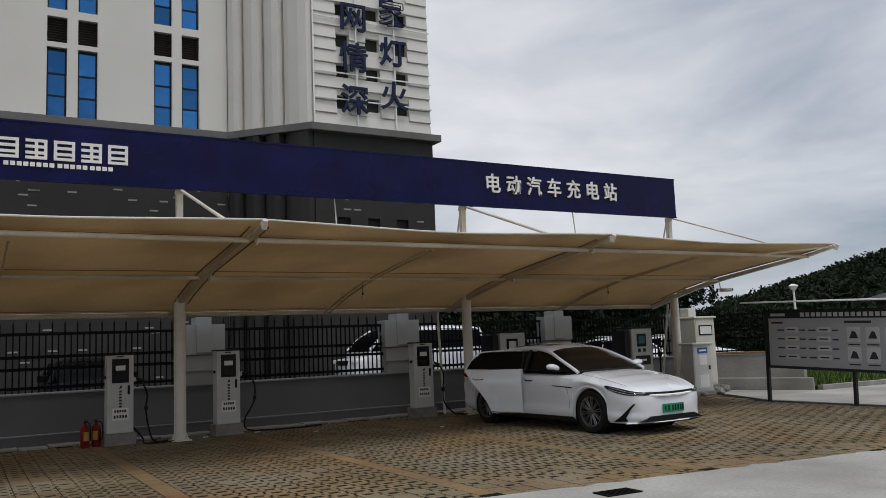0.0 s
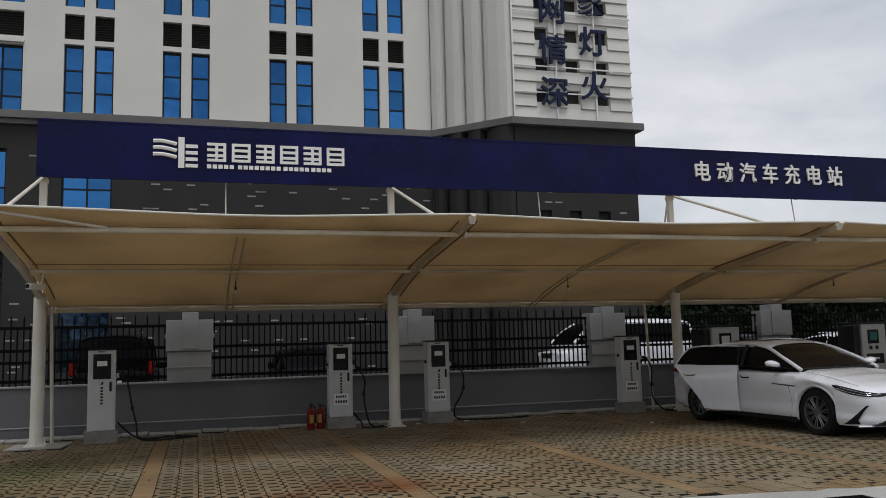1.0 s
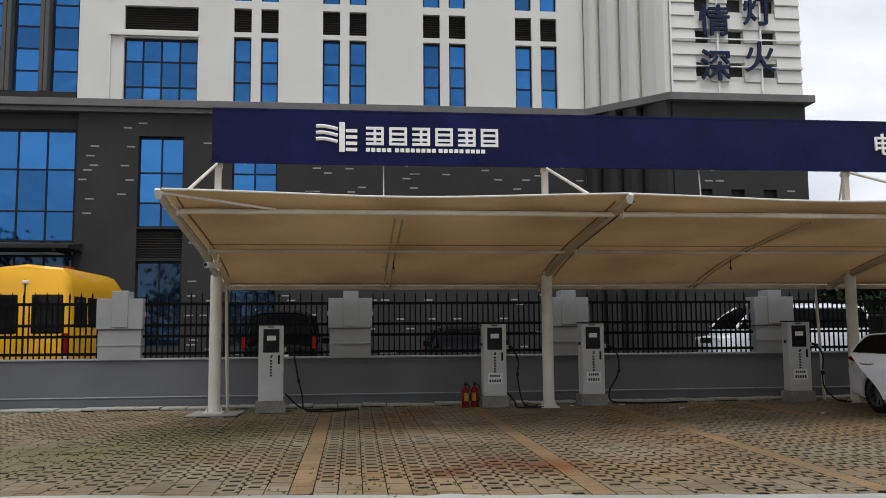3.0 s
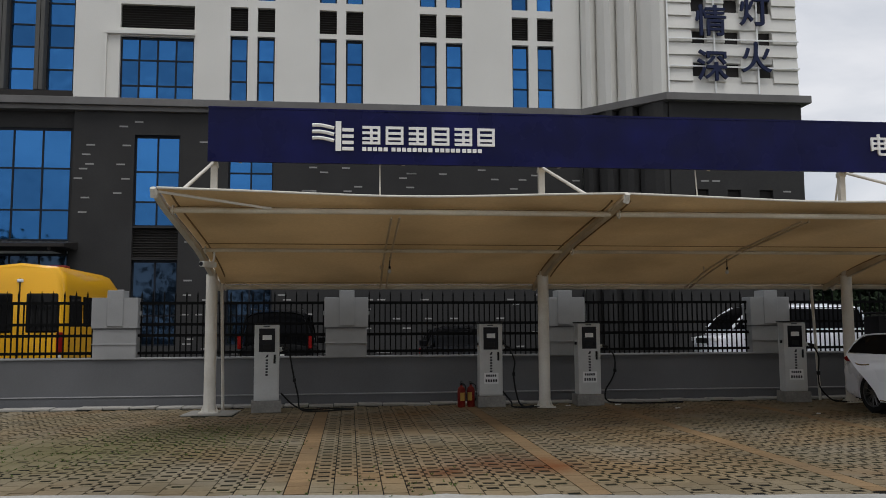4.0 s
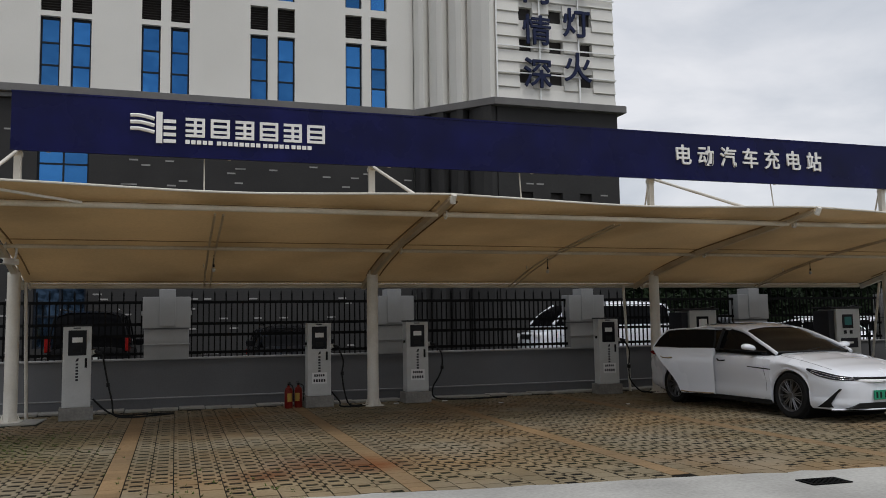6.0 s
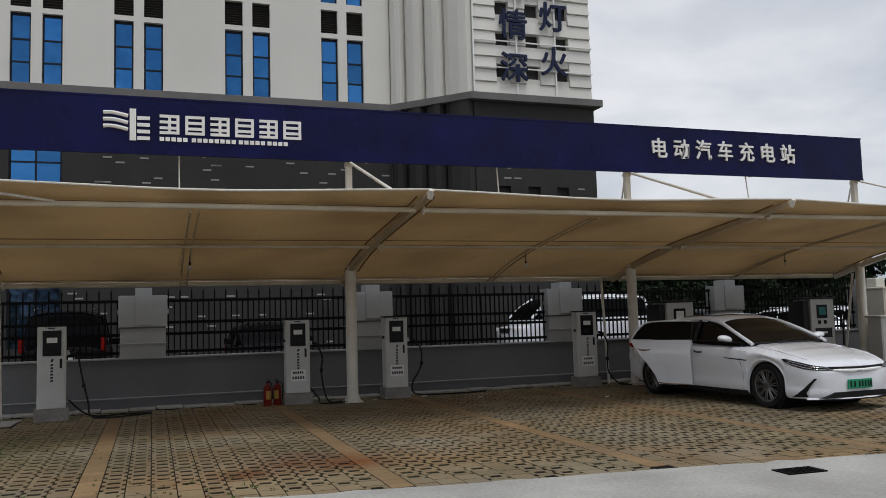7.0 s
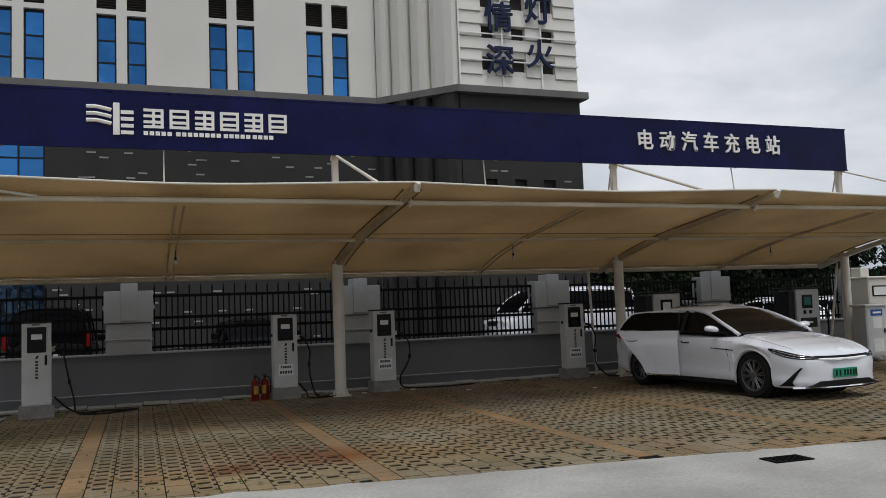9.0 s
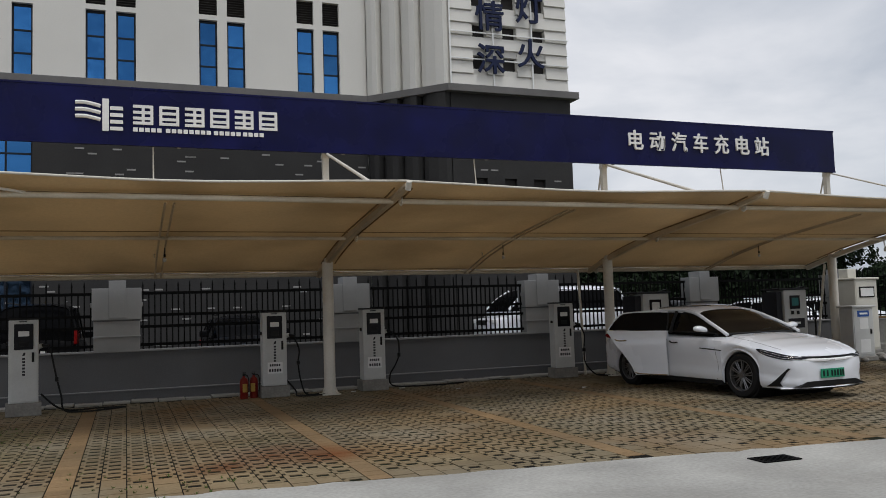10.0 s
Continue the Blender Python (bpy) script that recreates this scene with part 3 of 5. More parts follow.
for i in range(12):
    x1 = -8.37 - i * 1.435
    window(x1 - 1.06, x1, 10.92, 25.1, 1, tuple(k * 0.905 / 14.18 for k in range(16)) + (1,), 0.3)
    fin = part("fin", B((x1 - 1.42, x1 - 1.25, -0.06, 0.36, 10.905, 25.1), bevel=0.03), "frame_fin", building, "dark grey upright fin")
    part("fin_half", B((x1 - 1.235, x1 - 1.075, -0.06, 0.36, 10.905, 25.1), bevel=0.03), "frame_fin", fin)
part("bay_top_wall", B((-30, -8.32, 0.0, 0.5, 25.1, 27.6)), "facade", building)

# pale tiles set in the dark base, laid at random along the courses
random.seed(11)
tile_me = bpy.data.meshes.new("tile")
bm = B((-0.16, 0.16, -0.012, 0.004, -0.03, 0.03))
bm.to_mesh(tile_me)
bm.free()
tile_me.materials.append(M["tile_pale"])
base_wall = [o for o in building.children if o.name.startswith("base_wall")][0]


def loose_tile(x, y, z, turn=0.0):
    o = new("tile", tile_me)
    o.parent = base_wall
    o.matrix_local = pose(x, y, z, 0, 0, turn)


placed = 0
while placed < 190:
    x, z = random.uniform(-8.0, 12.0), 0.4 + 0.19 * random.randrange(50)
    if any(g[0] - 0.2 < x < g[1] + 0.2 and g[2] - 0.05 < z < g[3] + 0.05 for g in gw + gl):
        continue
    loose_tile(x, 0, z)
    placed += 1

# fluted wall that turns out to the tower
FL = [(12.2, 0.0), (14.9, -2.8)]
TX0, TX1, TY = 14.9, 20.35, -2.8
FLUTE_EDGES = (0.0, 0.19, 0.43, 0.66, 1.0)
for i in range(4):
    a = Vector((FL[0][0] + (FL[1][0] - FL[0][0]) * FLUTE_EDGES[i], FL[0][1] + (FL[1][1] - FL[0][1]) * FLUTE_EDGES[i], 0))
    b = Vector((FL[0][0] + (FL[1][0] - FL[0][0]) * FLUTE_EDGES[i + 1], FL[0][1] + (FL[1][1] - FL[0][1]) * FLUTE_EDGES[i + 1], 0))
    d = (b - a).normalized()
    nrm = Vector((d.y, -d.x, 0))
    L = (b - a).length
    poly = [a - nrm * 0.4, b - nrm * 0.4, b, a + d * (L * 0.97) - nrm * 0.10, a + d * (L * 0.90) + nrm * 0.30, a + d * (L * 0.62) + nrm * 0.30, a + d * (L * 0.25) + nrm * 0.18, a + d * (L * 0.06) + nrm * 0.02, a - nrm * 0.1]
    part("flute", prism([(p.x, p.y) for p in poly], "z", 10.6, 27.6), "facade", building)
    part("base_flute", prism([(p.x, p.y) for p in poly], "z", -0.2, 10.3), "tile_dark", building)
    if i % 2:
        loose_tile((a.x + b.x) / 2 - nrm.x * -0.17, (a.y + b.y) / 2 + nrm.y * 0.17, 7.2 + 0.19 * random.randrange(12), -46)
dd = 0.30
part("cornice", prism([(12.2 - dd, -0.1), (14.9 - dd * 0.7, -2.8 - dd), (20.35 + dd, -2.8 - dd), (20.35 + dd, 6.0), (12.2, 6.0)], "z", 10.302, 10.6, bevel=0.02), "cornice", building, "weathered stone cornice")
facade_holes = [(15.85 + k * 1.32, 16.4 + k * 1.32, 6.35, 6.85) for k in range(3)]
facade_wall("tower_base_wall", TX0, TX1, -0.2, 10.3, facade_holes, "tile_dark", TY, TY + 0.3)
for h in facade_holes:
    part("small_window", B((h[0], h[1], TY + 0.18, TY + 0.22, h[2], h[3])), "louvre", building, "small dark opening")
for k in range(26):
    loose_tile(random.uniform(15.1, 20.1), TY, 3.0 + 0.19 * random.randrange(36))
part("tower_side_base", B((TX1 - 0.3, TX1, TY + 0.3, 9.0, -0.2, 10.3)), "tile_dark", building)
part("tower_side_wall", B((TX1 - 0.3, TX1, TY + 0.32, 9.0, 10.6, 27.6)), "facade", building)
dark = [(a, b, c + 1.32 * r, d + 1.32 * r) for r in range(8) for a, b, c, d in [(15.95, 16.57, 11.38, 11.95), (17.30, 17.95, 11.38, 11.95), (18.65, 19.30, 11.38, 11.95)]]
facade_wall("tower_wall", TX0, TX1, 10.6, 27.6, dark, "facade", TY + 0.12, TY + 0.36)
for h in dark:
    part("tower_window", B((h[0], h[1], TY + 0.30, TY + 0.34, h[2], h[3])), "louvre", building, "small dark opening")
z = 10.62
k = 0
while z < 27:
    zt = z + 0.52
    cuts = sorted([h for h in dark if h[2] < zt - 0.05 and h[3] > z + 0.05])
    x = TX0 + 0.04
    for h in [*cuts, (TX1 - 0.02, TX1, 0, 0)]:
        if h[0] > x + 0.02:
            part("cladding_board", prism([(TY + 0.115, z), (TY + 0.015, z + 0.02), (TY + 0.08, zt - 0.02), (TY + 0.115, zt - 0.015)], "x", x, h[0]), "facade", building)
        x = h[1]
    z += 0.53
    k += 1
for x in (TX0 + 0.02, 16.83, 18.62):
    part("upright_strip", B((x - 0.03, x + 0.03, TY - 0.06, TY - 0.01, 10.62, 27.6)), "letter", building)
for z in (12.86, 15.2, 17.5, 11.75):
    part("cross_strip", B((TX0, TX1, TY - 0.05, TY - 0.008, z - 0.025, z + 0.025)), "letter", building)
for ch, x, z in (("网", 16.03, 14.83), ("情", 16.03, 13.08), ("深", 16.03, 11.27), ("家", 17.85, 15.30), ("灯", 17.85, 13.55), ("火", 17.85, 11.65)):
    word(ch, 1.32, x, z, TY - 0.12, "letter_navy", building, "wall_letter", "large navy character", depth=0.05)
part("roof", prism([(-30, 0.3), (12.2, 0.3), (14.9, -2.5), (20.05, -2.5), (20.05, 12), (-30, 12)], "z", 27.3, 27.62), "cornice", building)
part("back_wall", B((-30, 20.05, 11.7, 12, -0.2, 27.3)), "facade", building)

# ---- more materials ----
M["car_white"] = material("white_car_paint", (0.76, 0.78, 0.82), 0.25, vary=0.02, scale=1, fine=200, bump=0.0, coat=1.0, spec=0.5)
M["car_black"] = material("black_car_paint", (0.004, 0.004, 0.0045), 0.35, vary=0.05, bump=0.0, spec=0.08)
M["car_dark"] = material("dark_grey_car_paint", (0.005, 0.005, 0.006), 0.3, vary=0.05, bump=0.0, coat=0.05)
M["car_glass"] = material("tinted_car_glass", (0.006, 0.006, 0.0065), 0.06, vary=0.05, bump=0.0, spec=0.16)
M["far_glass"] = material("dark_glass_in_shade", (0.003, 0.003, 0.0035), 0.1, vary=0.05, bump=0.0, spec=0.05)
M["plastic_black"] = material("black_plastic", (0.014, 0.014, 0.014), 0.45, vary=0.1)
M["rubber"] = material("tyre_rubber", (0.018, 0.018, 0.018), 0.85, vary=0.2, fine=60)
M["rim"] = material("dark_alloy_rim", (0.20, 0.20, 0.205), 0.35, metal=0.8, vary=0.1)
M["chrome"] = material("chrome", (0.75, 0.75, 0.76), 0.15, metal=1.0, vary=0.03, bump=0.0)
M["lamp_glass"] = material("headlamp_glass", (0.012, 0.013, 0.016), 0.1, vary=0.05, bump=0.0)
M["lamp_white"] = material("lamp_white", (0.8, 0.8, 0.8), 0.2, bump=0.0)
M["tail_red"] = material("red_tail_lamp", (0.22, 0.008, 0.007), 0.25, vary=0.1, bump=0.0)
M["plate_green"] = material("green_plate", (0.03, 0.27, 0.15), 0.45, vary=0.05)
M["plate_ink"] = material("plate_ink", (0.01, 0.02, 0.015), 0.5)
M["bus_yellow"] = material("yellow_bus_paint", (0.82, 0.42, 0.012), 0.35, vary=0.06, scale=0.6, bump=0.0, coat=0.6)
M["cabinet"] = material("pale_grey_cabinet_paint", (0.53, 0.535, 0.52), 0.5, vary=0.08, scale=2, fine=40, bump=0.04, dirt_or_sheen=(0.36, 0.34, 0.30), dirt_or_sheen_amount=0.3, dirt_or_sheen_scale=1.5)
M["cabinet_beige"] = material("beige_cabinet_paint", (0.62, 0.60, 0.53), 0.5, vary=0.08, scale=2, bump=0.04, dirt_or_sheen=(0.4, 0.37, 0.3), dirt_or_sheen_amount=0.3)
M["screen"] = material("dark_screen", (0.012, 0.012, 0.014), 0.12, bump=0.0)
M["paper"] = material("white_paper_label", (0.72, 0.72, 0.70), 0.7, vary=0.08, fine=60)
M["ink"] = material("dark_ink", (0.04, 0.04, 0.045), 0.7)
M["label_blue"] = material("blue_label", (0.03, 0.09, 0.32), 0.5)
M["teal_lcd"] = material("teal_display", (0.03, 0.16, 0.15), 0.2)
M["red_paint"] = material("red_extinguisher_paint", (0.16, 0.010, 0.007), 0.35, vary=0.15, scale=8, bump=0.02, dirt_or_sheen=(0.16, 0.05, 0.03), dirt_or_sheen_amount=0.5, dirt_or_sheen_scale=6)
M["label_yellow"] = material("yellow_label", (0.42, 0.27, 0.06), 0.6)
M["rubble"] = material("rough_stone", (0.24, 0.23, 0.21), 0.9, vary=0.25, scale=4, fine=25, bump=0.6)
M["kerb"] = material("pale_kerb_slab", (0.36, 0.35, 0.32), 0.85, vary=0.2, scale=2, fine=30, dirt_or_sheen=(0.24, 0.22, 0.18), dirt_or_sheen_amount=0.6, dirt_or_sheen_scale=1.5)
M["board_dark"] = material("dark_board_frame", (0.03, 0.03, 0.034), 0.5, vary=0.15)
M["board_panel"] = material("pale_board_panel", (0.50, 0.50, 0.50), 0.6)
M["board_face"] = material("grey_board_face", (0.36, 0.365, 0.375), 0.5, vary=0.08, scale=1)
M["leaf"] = material("leaf_green", (0.016, 0.027, 0.012), 0.8, vary=0.4, scale=0.3, fine=4, bump=0.4, obj_random=0.35)
M["grass"] = material("grass_blades", (0.085, 0.13, 0.03), 0.85, vary=0.3, scale=1, fine=20, obj_random=0.3)
M["hill"] = material("wooded_hillside", (0.018, 0.03, 0.012), 0.95, vary=0.4, scale=0.05, fine=0.6, bump=0.6)

# ---- vehicles ----


def lerp_table(tab, v):
    if v <= tab[0][0]:
        return tab[0][1]
    for (a, p), (b, q) in zip(tab, tab[1:]):
        if v <= b:
            f = (v - a) / (b - a)
            f = f * f * (3 - 2 * f) * 0.35 + f * 0.65
            return p + (q - p) * f
    return tab[-1][1]


def loft(rows, cap=True):
    """A skin over rows of equal count."""
    bm = bmesh.new()
    vs = [[bm.verts.new(p) for p in r] for r in rows]
    for a, b in zip(vs, vs[1:]):
        for i in range(len(a) - 1):
            if (a[i].co - a[i + 1].co).length + (b[i].co - b[i + 1].co).length > 1e-6:
                bm.faces.new((a[i], a[i + 1], b[i + 1], b[i]))
    if cap:
        bm.faces.new(vs[0])
        bm.faces.new(vs[-1][::-1])
    bmesh.ops.remove_doubles(bm, verts=bm.verts, dist=0.0004)
    return bm


def body_section(y, half, top, wheels, wr, belly, plan, shoulder=None, tucked=False):
    """One half of the body's section at y, from the middle of the top down to the sill: (x, z) pairs."""
    w = half * lerp_table(plan, y)
    zt = lerp_table(top, y)
    zs = zt - 0.10 if shoulder is None else min(zt - 0.03, lerp_table(shoulder, y))
    za = lerp_table(belly, y) if not isinstance(belly, float) else belly
    for c in wheels:
        if abs(y - c) < wr:
            za = max(za, 0.34 + math.sqrt(wr * wr - (y - c) ** 2))
    za = min(za, zs - 0.06)
    h = zs - za
    upper = [(0, zt), (0.45 * w, zt - 0.008), (0.70 * w, zt - 0.026), (0.85 * w, (zt + zs) / 2 + 0.004), (0.935 * w, zs + 0.012), (0.962 * w, zs)]
    if tucked:
        side = [(0.988 * w, zs - h * 0.10), (1.0 * w, zs - h * 0.22), (0.996 * w, zs - h * 0.40), (0.972 * w, zs - h * 0.60), (0.975 * w, zs - h * 0.72), (0.988 * w, zs - h * 0.80), (0.975 * w, za + h * 0.08), (0.93 * w, za)]
    else:
        side = [(0.992 * w, zs - h * 0.14), (1.0 * w, zs - h * 0.42), (0.985 * w, za + h * 0.22), (0.965 * w, za + 0.012), (0.93 * w, za)]
    return upper + side


def body_mesh(front, rear, half, top, wheels, wr, belly=0.22, plan=None, shoulder=None, tucked=False):
    """The lower body from nose (front) to tail (rear) along y; half width, top line and wheel arches shape it."""
    ys = set()
    n = 72
    for i in range(n + 1):
        ys.add(round(front + (rear - front) * i / n, 4))
    for e in (front, rear):
        s = 1 if e == front else -1
        for k in (0.004, 0.012, 0.025, 0.045):
            ys.add(round(e + s * k, 4))
    for w in wheels:
        for k in range(-16, 17):
            ys.add(round(w + wr * math.sin(k / 16 * math.pi / 2), 4))
    rows = []
    for y in sorted(ys):
        right = body_section(y, half, top, wheels, wr, belly, plan, shoulder, tucked)
        rows.append([(-x, y, z) for x, z in right[::-1]] + [(x, y, z) for x, z in right[1:]])
    return loft(rows)


def cabin_mesh(y0, y1, belt, roofline, w_belt, w_roof, drop=0.0):
    rows = []
    n = 40
    for i in range(n + 1):
        y = y0 + (y1 - y0) * i / n
        zr, zb = lerp_table(roofline, y), lerp_table(belt, y) - 0.05
        h = max(zr - zb, 0.002)
        hmax = max(z for _, z in roofline) - zb
        k = min(1, h / hmax)
        wb = lerp_table(w_belt, y)
        wr = wb - (wb - w_roof) * k
        right = [(0, zr), (wr * 0.5, zr - 0.012 * k), (wr * 0.85, zr - 0.045 * k), (wr, zr - 0.10 * k), (wb - (wb - wr) * 0.45, zb + h * 0.42), (wb, zb)]
        rows.append([(-x, y, z) for x, z in right[::-1]] + [(x, y, z) for x, z in right[1:]])
    return loft(rows)


def wheel(parent, x, y, r, side, spokes=20, width=0.22):
    """A wheel: tyre with rounded shoulders, rim, spokes and hub; side is -1 or 1, the way it faces."""
    def ring(profile, n=36):
        bm = bmesh.new()
        vs = [[bm.verts.new((side * px, q * math.cos(2 * math.pi * k / n), q * math.sin(2 * math.pi * k / n))) for px, q in profile] for k in range(n)]
        for k in range(n):
            a, b = vs[k], vs[(k + 1) % n]
            for i in range(len(profile) - 1):
                bm.faces.new((a[i], a[i + 1], b[i + 1], b[i]))
        return bm

    m = pose(x, y, r)
    ty = part("wheel", ring([(-width, r * 0.70), (-width, r * 0.9), (-width + 0.03, r * 0.99), (-0.03, r * 0.99), (-0.004, r * 0.94), (0, r * 0.78), (-0.015, r * 0.71), (-0.06, r * 0.70)]), "rubber", parent, "black tyre on dark multi-spoke rim", smooth=True)
    ty.matrix_local = m
    part("rim", ring([(-0.2, r * 0.66), (-0.02, r * 0.69), (-0.008, r * 0.715), (-0.012, r * 0.67), (-0.05, r * 0.645), (-0.10, r * 0.64)]), "rim", ty, smooth=True)
    part("brake_disc", R((side * -0.12, 0, 0), (side * -0.10, 0, 0), r * 0.55, None, 24), "plastic_black", ty)
    for k in range(spokes):
        a = 2 * math.pi * k / spokes
        o = 0.06 if k % 2 else -0.06
        p0 = (side * -0.03, r * 0.13 * math.cos(a), r * 0.13 * math.sin(a))
        p1 = (side * -0.022, r * 0.67 * math.cos(a + o), r * 0.67 * math.sin(a + o))
        part("spoke", R(p0, p1, 0.011, 0.009, 5), "rim", ty)
    part("hub", R((side * -0.045, 0, 0), (side * -0.012, 0, 0), r * 0.16, r * 0.13, 16), "rim", ty)
    return ty


def white_sedan():
    car = thing("sedan_car", "white electric sedan with tinted windows and an open rear door, parked", "car", (13.03, -3.48, 0), 2.2)
    F, Rr, H, WF, WB, WR, AR = -2.42, 2.56, 0.945, -1.45, 1.54, 0.355, 0.395
    plan = ((F, 0.52), (F + 0.02, 0.64), (F + 0.06, 0.735), (F + 0.13, 0.81), (F + 0.26, 0.885), (F + 0.5, 0.95), (-1.5, 0.985), (-0.8, 1.0), (0.9, 1.0), (1.6, 0.985), (2.1, 0.95), (2.4, 0.88), (2.52, 0.80), (Rr, 0.70))
    top = ((F, 0.64), (F + 0.02, 0.69), (F + 0.07, 0.735), (F + 0.16, 0.785), (F + 0.32, 0.84), (-1.75, 0.925), (-1.3, 0.995), (-0.95, 1.02), (0.2, 1.03), (1.6, 1.06), (2.2, 1.10), (2.48, 1.08), (2.53, 1.0), (Rr, 0.86))
    sh = ((F, 0.57), (F + 0.1, 0.68), (-1.9, 0.80), (-1.3, 0.89), (0, 0.93), (1.6, 0.965), (Rr, 0.80))
    belly = ((F, 0.25), (F + 0.05, 0.205), (F + 0.2, 0.19), (-1.0, 0.205), (1.8, 0.205), (2.4, 0.28), (Rr, 0.42))
    shape = (H, top, (WF, WB), AR, belly, plan, sh, True)
    part("body", body_mesh(F, Rr, *shape), "car_white", car, "glossy white painted body", smooth=True)

    def skin(y, z):
        """Half width of the body at y and height z."""
        sec = body_section(max(y, F), *shape)
        for (xa, za), (xb, zb) in zip(sec, sec[1:]):
            if zb <= z <= za and za > zb:
                return xa + (xb - xa) * (za - z) / (za - zb)
        return sec[-1][0] if z < sec[-1][1] else sec[0][0]

    def on_skin(name, side, rows, mat, parent, label="", out=0.006):
        """A thin piece that lies on the body: rows of (y, z)."""
        bm = loft([[(side * (skin(y, z) + out), y - (0.004 if y < F + 0.05 else 0), z) for y, z in r] for r in rows], cap=False)
        return part(name, bm, mat, parent, label, smooth=True)

    # dark inner of the arches and underside
    part("underbody", B((-0.70, 0.70, -2.1, 2.3, 0.20, 0.52)), "plastic_black", car)
    for y in (WF, WB):
        part("arch_liner", R((-0.84, y, 0.345), (0.84, y, 0.345), 0.378, None, 28), "plastic_black", car)
    # cabin
    roof = ((-1.10, 0.97), (-0.95, 1.065), (-0.6, 1.235), (-0.24, 1.395), (0.0, 1.462), (0.3, 1.492), (0.7, 1.492), (1.1, 1.468), (1.55, 1.395), (2.0, 1.26), (2.3, 1.12))
    belt = ((-1.10, 1.0), (2.3, 1.10))
    wb = ((-1.10, 0.79), (-0.7, 0.85), (0.0, 0.872), (1.0, 0.865), (1.7, 0.79), (2.3, 0.62))
    part("cabin_glass", cabin_mesh(-1.10, 2.3, belt, roof, wb, 0.615), "car_glass", car, "dark tinted glass", smooth=True)
    rows = []
    for i in range(17):
        y = -0.20 + i * (1.75 / 16)
        z = lerp_table(roof, y) + 0.006
        k = min(1, (z - 0.96) / 0.52)
        w = 0.615 * (1.0 + 0.05 * (1 - k))
        rows.append([(s * w * f, y, z - d * k) for s, f, d in ((-1, 1.03, 0.125), (-1, 0.98, 0.072), (-1, 0.85, 0.035), (-1, 0.5, 0.004), (1, 0, -0.006), (1, 0.5, 0.004), (1, 0.85, 0.035), (1, 0.98, 0.072), (1, 1.03, 0.125))])
    part("roof_panel", loft(rows, cap=False), "car_white", car, smooth=True)
    rows = []
    for i in range(10):
        y = 0.12 + i * (1.1 / 9)
        z = lerp_table(roof, y) + 0.018
        rows.append([(x, y, z - 0.012 * (abs(x) / 0.4) ** 2) for x in (-0.44, -0.2, 0, 0.2, 0.44)])
    part("glass_roof", loft(rows, cap=False), "car_glass", car, smooth=True)
    part("windscreen_cowl", tube([(-0.80, -1.02, 1.005), (-0.5, -1.10, 1.012), (0, -1.13, 1.016), (0.5, -1.10, 1.012), (0.80, -1.02, 1.005)], 0.016, 6), "plastic_black", car, smooth=True)
    for k, x in enumerate((-0.18, 0.34)):
        part("wiper", R((x, -1.10, 1.03), (x + 0.42, -0.99, 1.075), 0.006, None, 6), "plastic_black", car)
    for s in (-1, 1):
        pil = []
        for y, dz in ((-1.08, 0.0), (-0.9, -0.02), (-0.6, -0.05), (-0.24, -0.075), (0.05, -0.085), (0.3, -0.085), (0.9, -0.085), (1.5, -0.075), (1.95, -0.06), (2.3, -0.03)):
            z = lerp_table(roof, y) + dz
            k = min(1, max(0, (z - 0.95) / 0.45))
            w = lerp_table(wb, y)
            pil.append((s * (w - (w - 0.615) * k + 0.008), y, z + 0.012))
        part("roof_rail", tube(pil, 0.032, 8), "car_white", car, smooth=True)
        part("belt_trim", tube([(s * 0.82, -0.88, 1.012), (s * 0.875, -0.2, 1.035), (s * 0.88, 0.8, 1.05), (s * 0.83, 1.6, 1.075)], 0.012, 6), "plastic_black", car, smooth=True)
        part("pillar", tube([(s * 0.885, 0.27, 1.02), (s * 0.79, 0.30, 1.2), (s * 0.66, 0.34, 1.385)], 0.03, 6), "plastic_black", car, smooth=True)
        part("sill_trim", B((s * 0.885 - 0.05, s * 0.885 + 0.05, -1.04, 1.04, 0.175, 0.255), bevel=0.015), "plastic_black", car)
        # mirror: white shell over a dark foot
        bm = bmesh.new()
        bmesh.ops.create_icosphere(bm, subdivisions=3, radius=1)
        for v in bm.verts:
            v.co = Vector((s * 1.02 + 0.14 * v.co.x, -0.68 + (0.10 if v.co.y < 0 else 0.05) * v.co.y, 1.085 + 0.066 * max(-0.6, v.co.z) + 0.018 * s * v.co.x))
        mir = part("mirror", bm, "car_white", car, "white door mirror", smooth=True)
        part("mirror_base", B((s * 0.945 - 0.11, s * 0.945 + 0.11, -0.715, -0.64, 1.018, 1.045), bevel=0.008), "plastic_black", mir)
        # slim headlamp that runs round the corner on the skin, with light strips
        ys = [-1.82, -1.90, -2.0, -2.1, -2.2, -2.28, -2.34, -2.385, -2.41]
        tops = [0.795, 0.788, 0.770, 0.748, 0.722, 0.702, 0.688, 0.674, 0.662]
        lows = [0.775, 0.730, 0.692, 0.664, 0.643, 0.632, 0.626, 0.622, 0.622]
        hl = on_skin("headlamp", s, [[(y, a), (y, a * 0.6 + b * 0.4), (y, b)] for y, a, b in zip(ys, tops, lows)], "lamp_glass", car, "dark slim headlamp with light strips", 0.014)
        for f in (0.30, 0.72):
            part("light_strip", tube([(s * (skin(y, a + (b - a) * f) + 0.016), y - 0.003, a + (b - a) * f) for y, a, b in list(zip(ys, tops, lows))[1:8]], 0.003, 6), "chrome", hl)
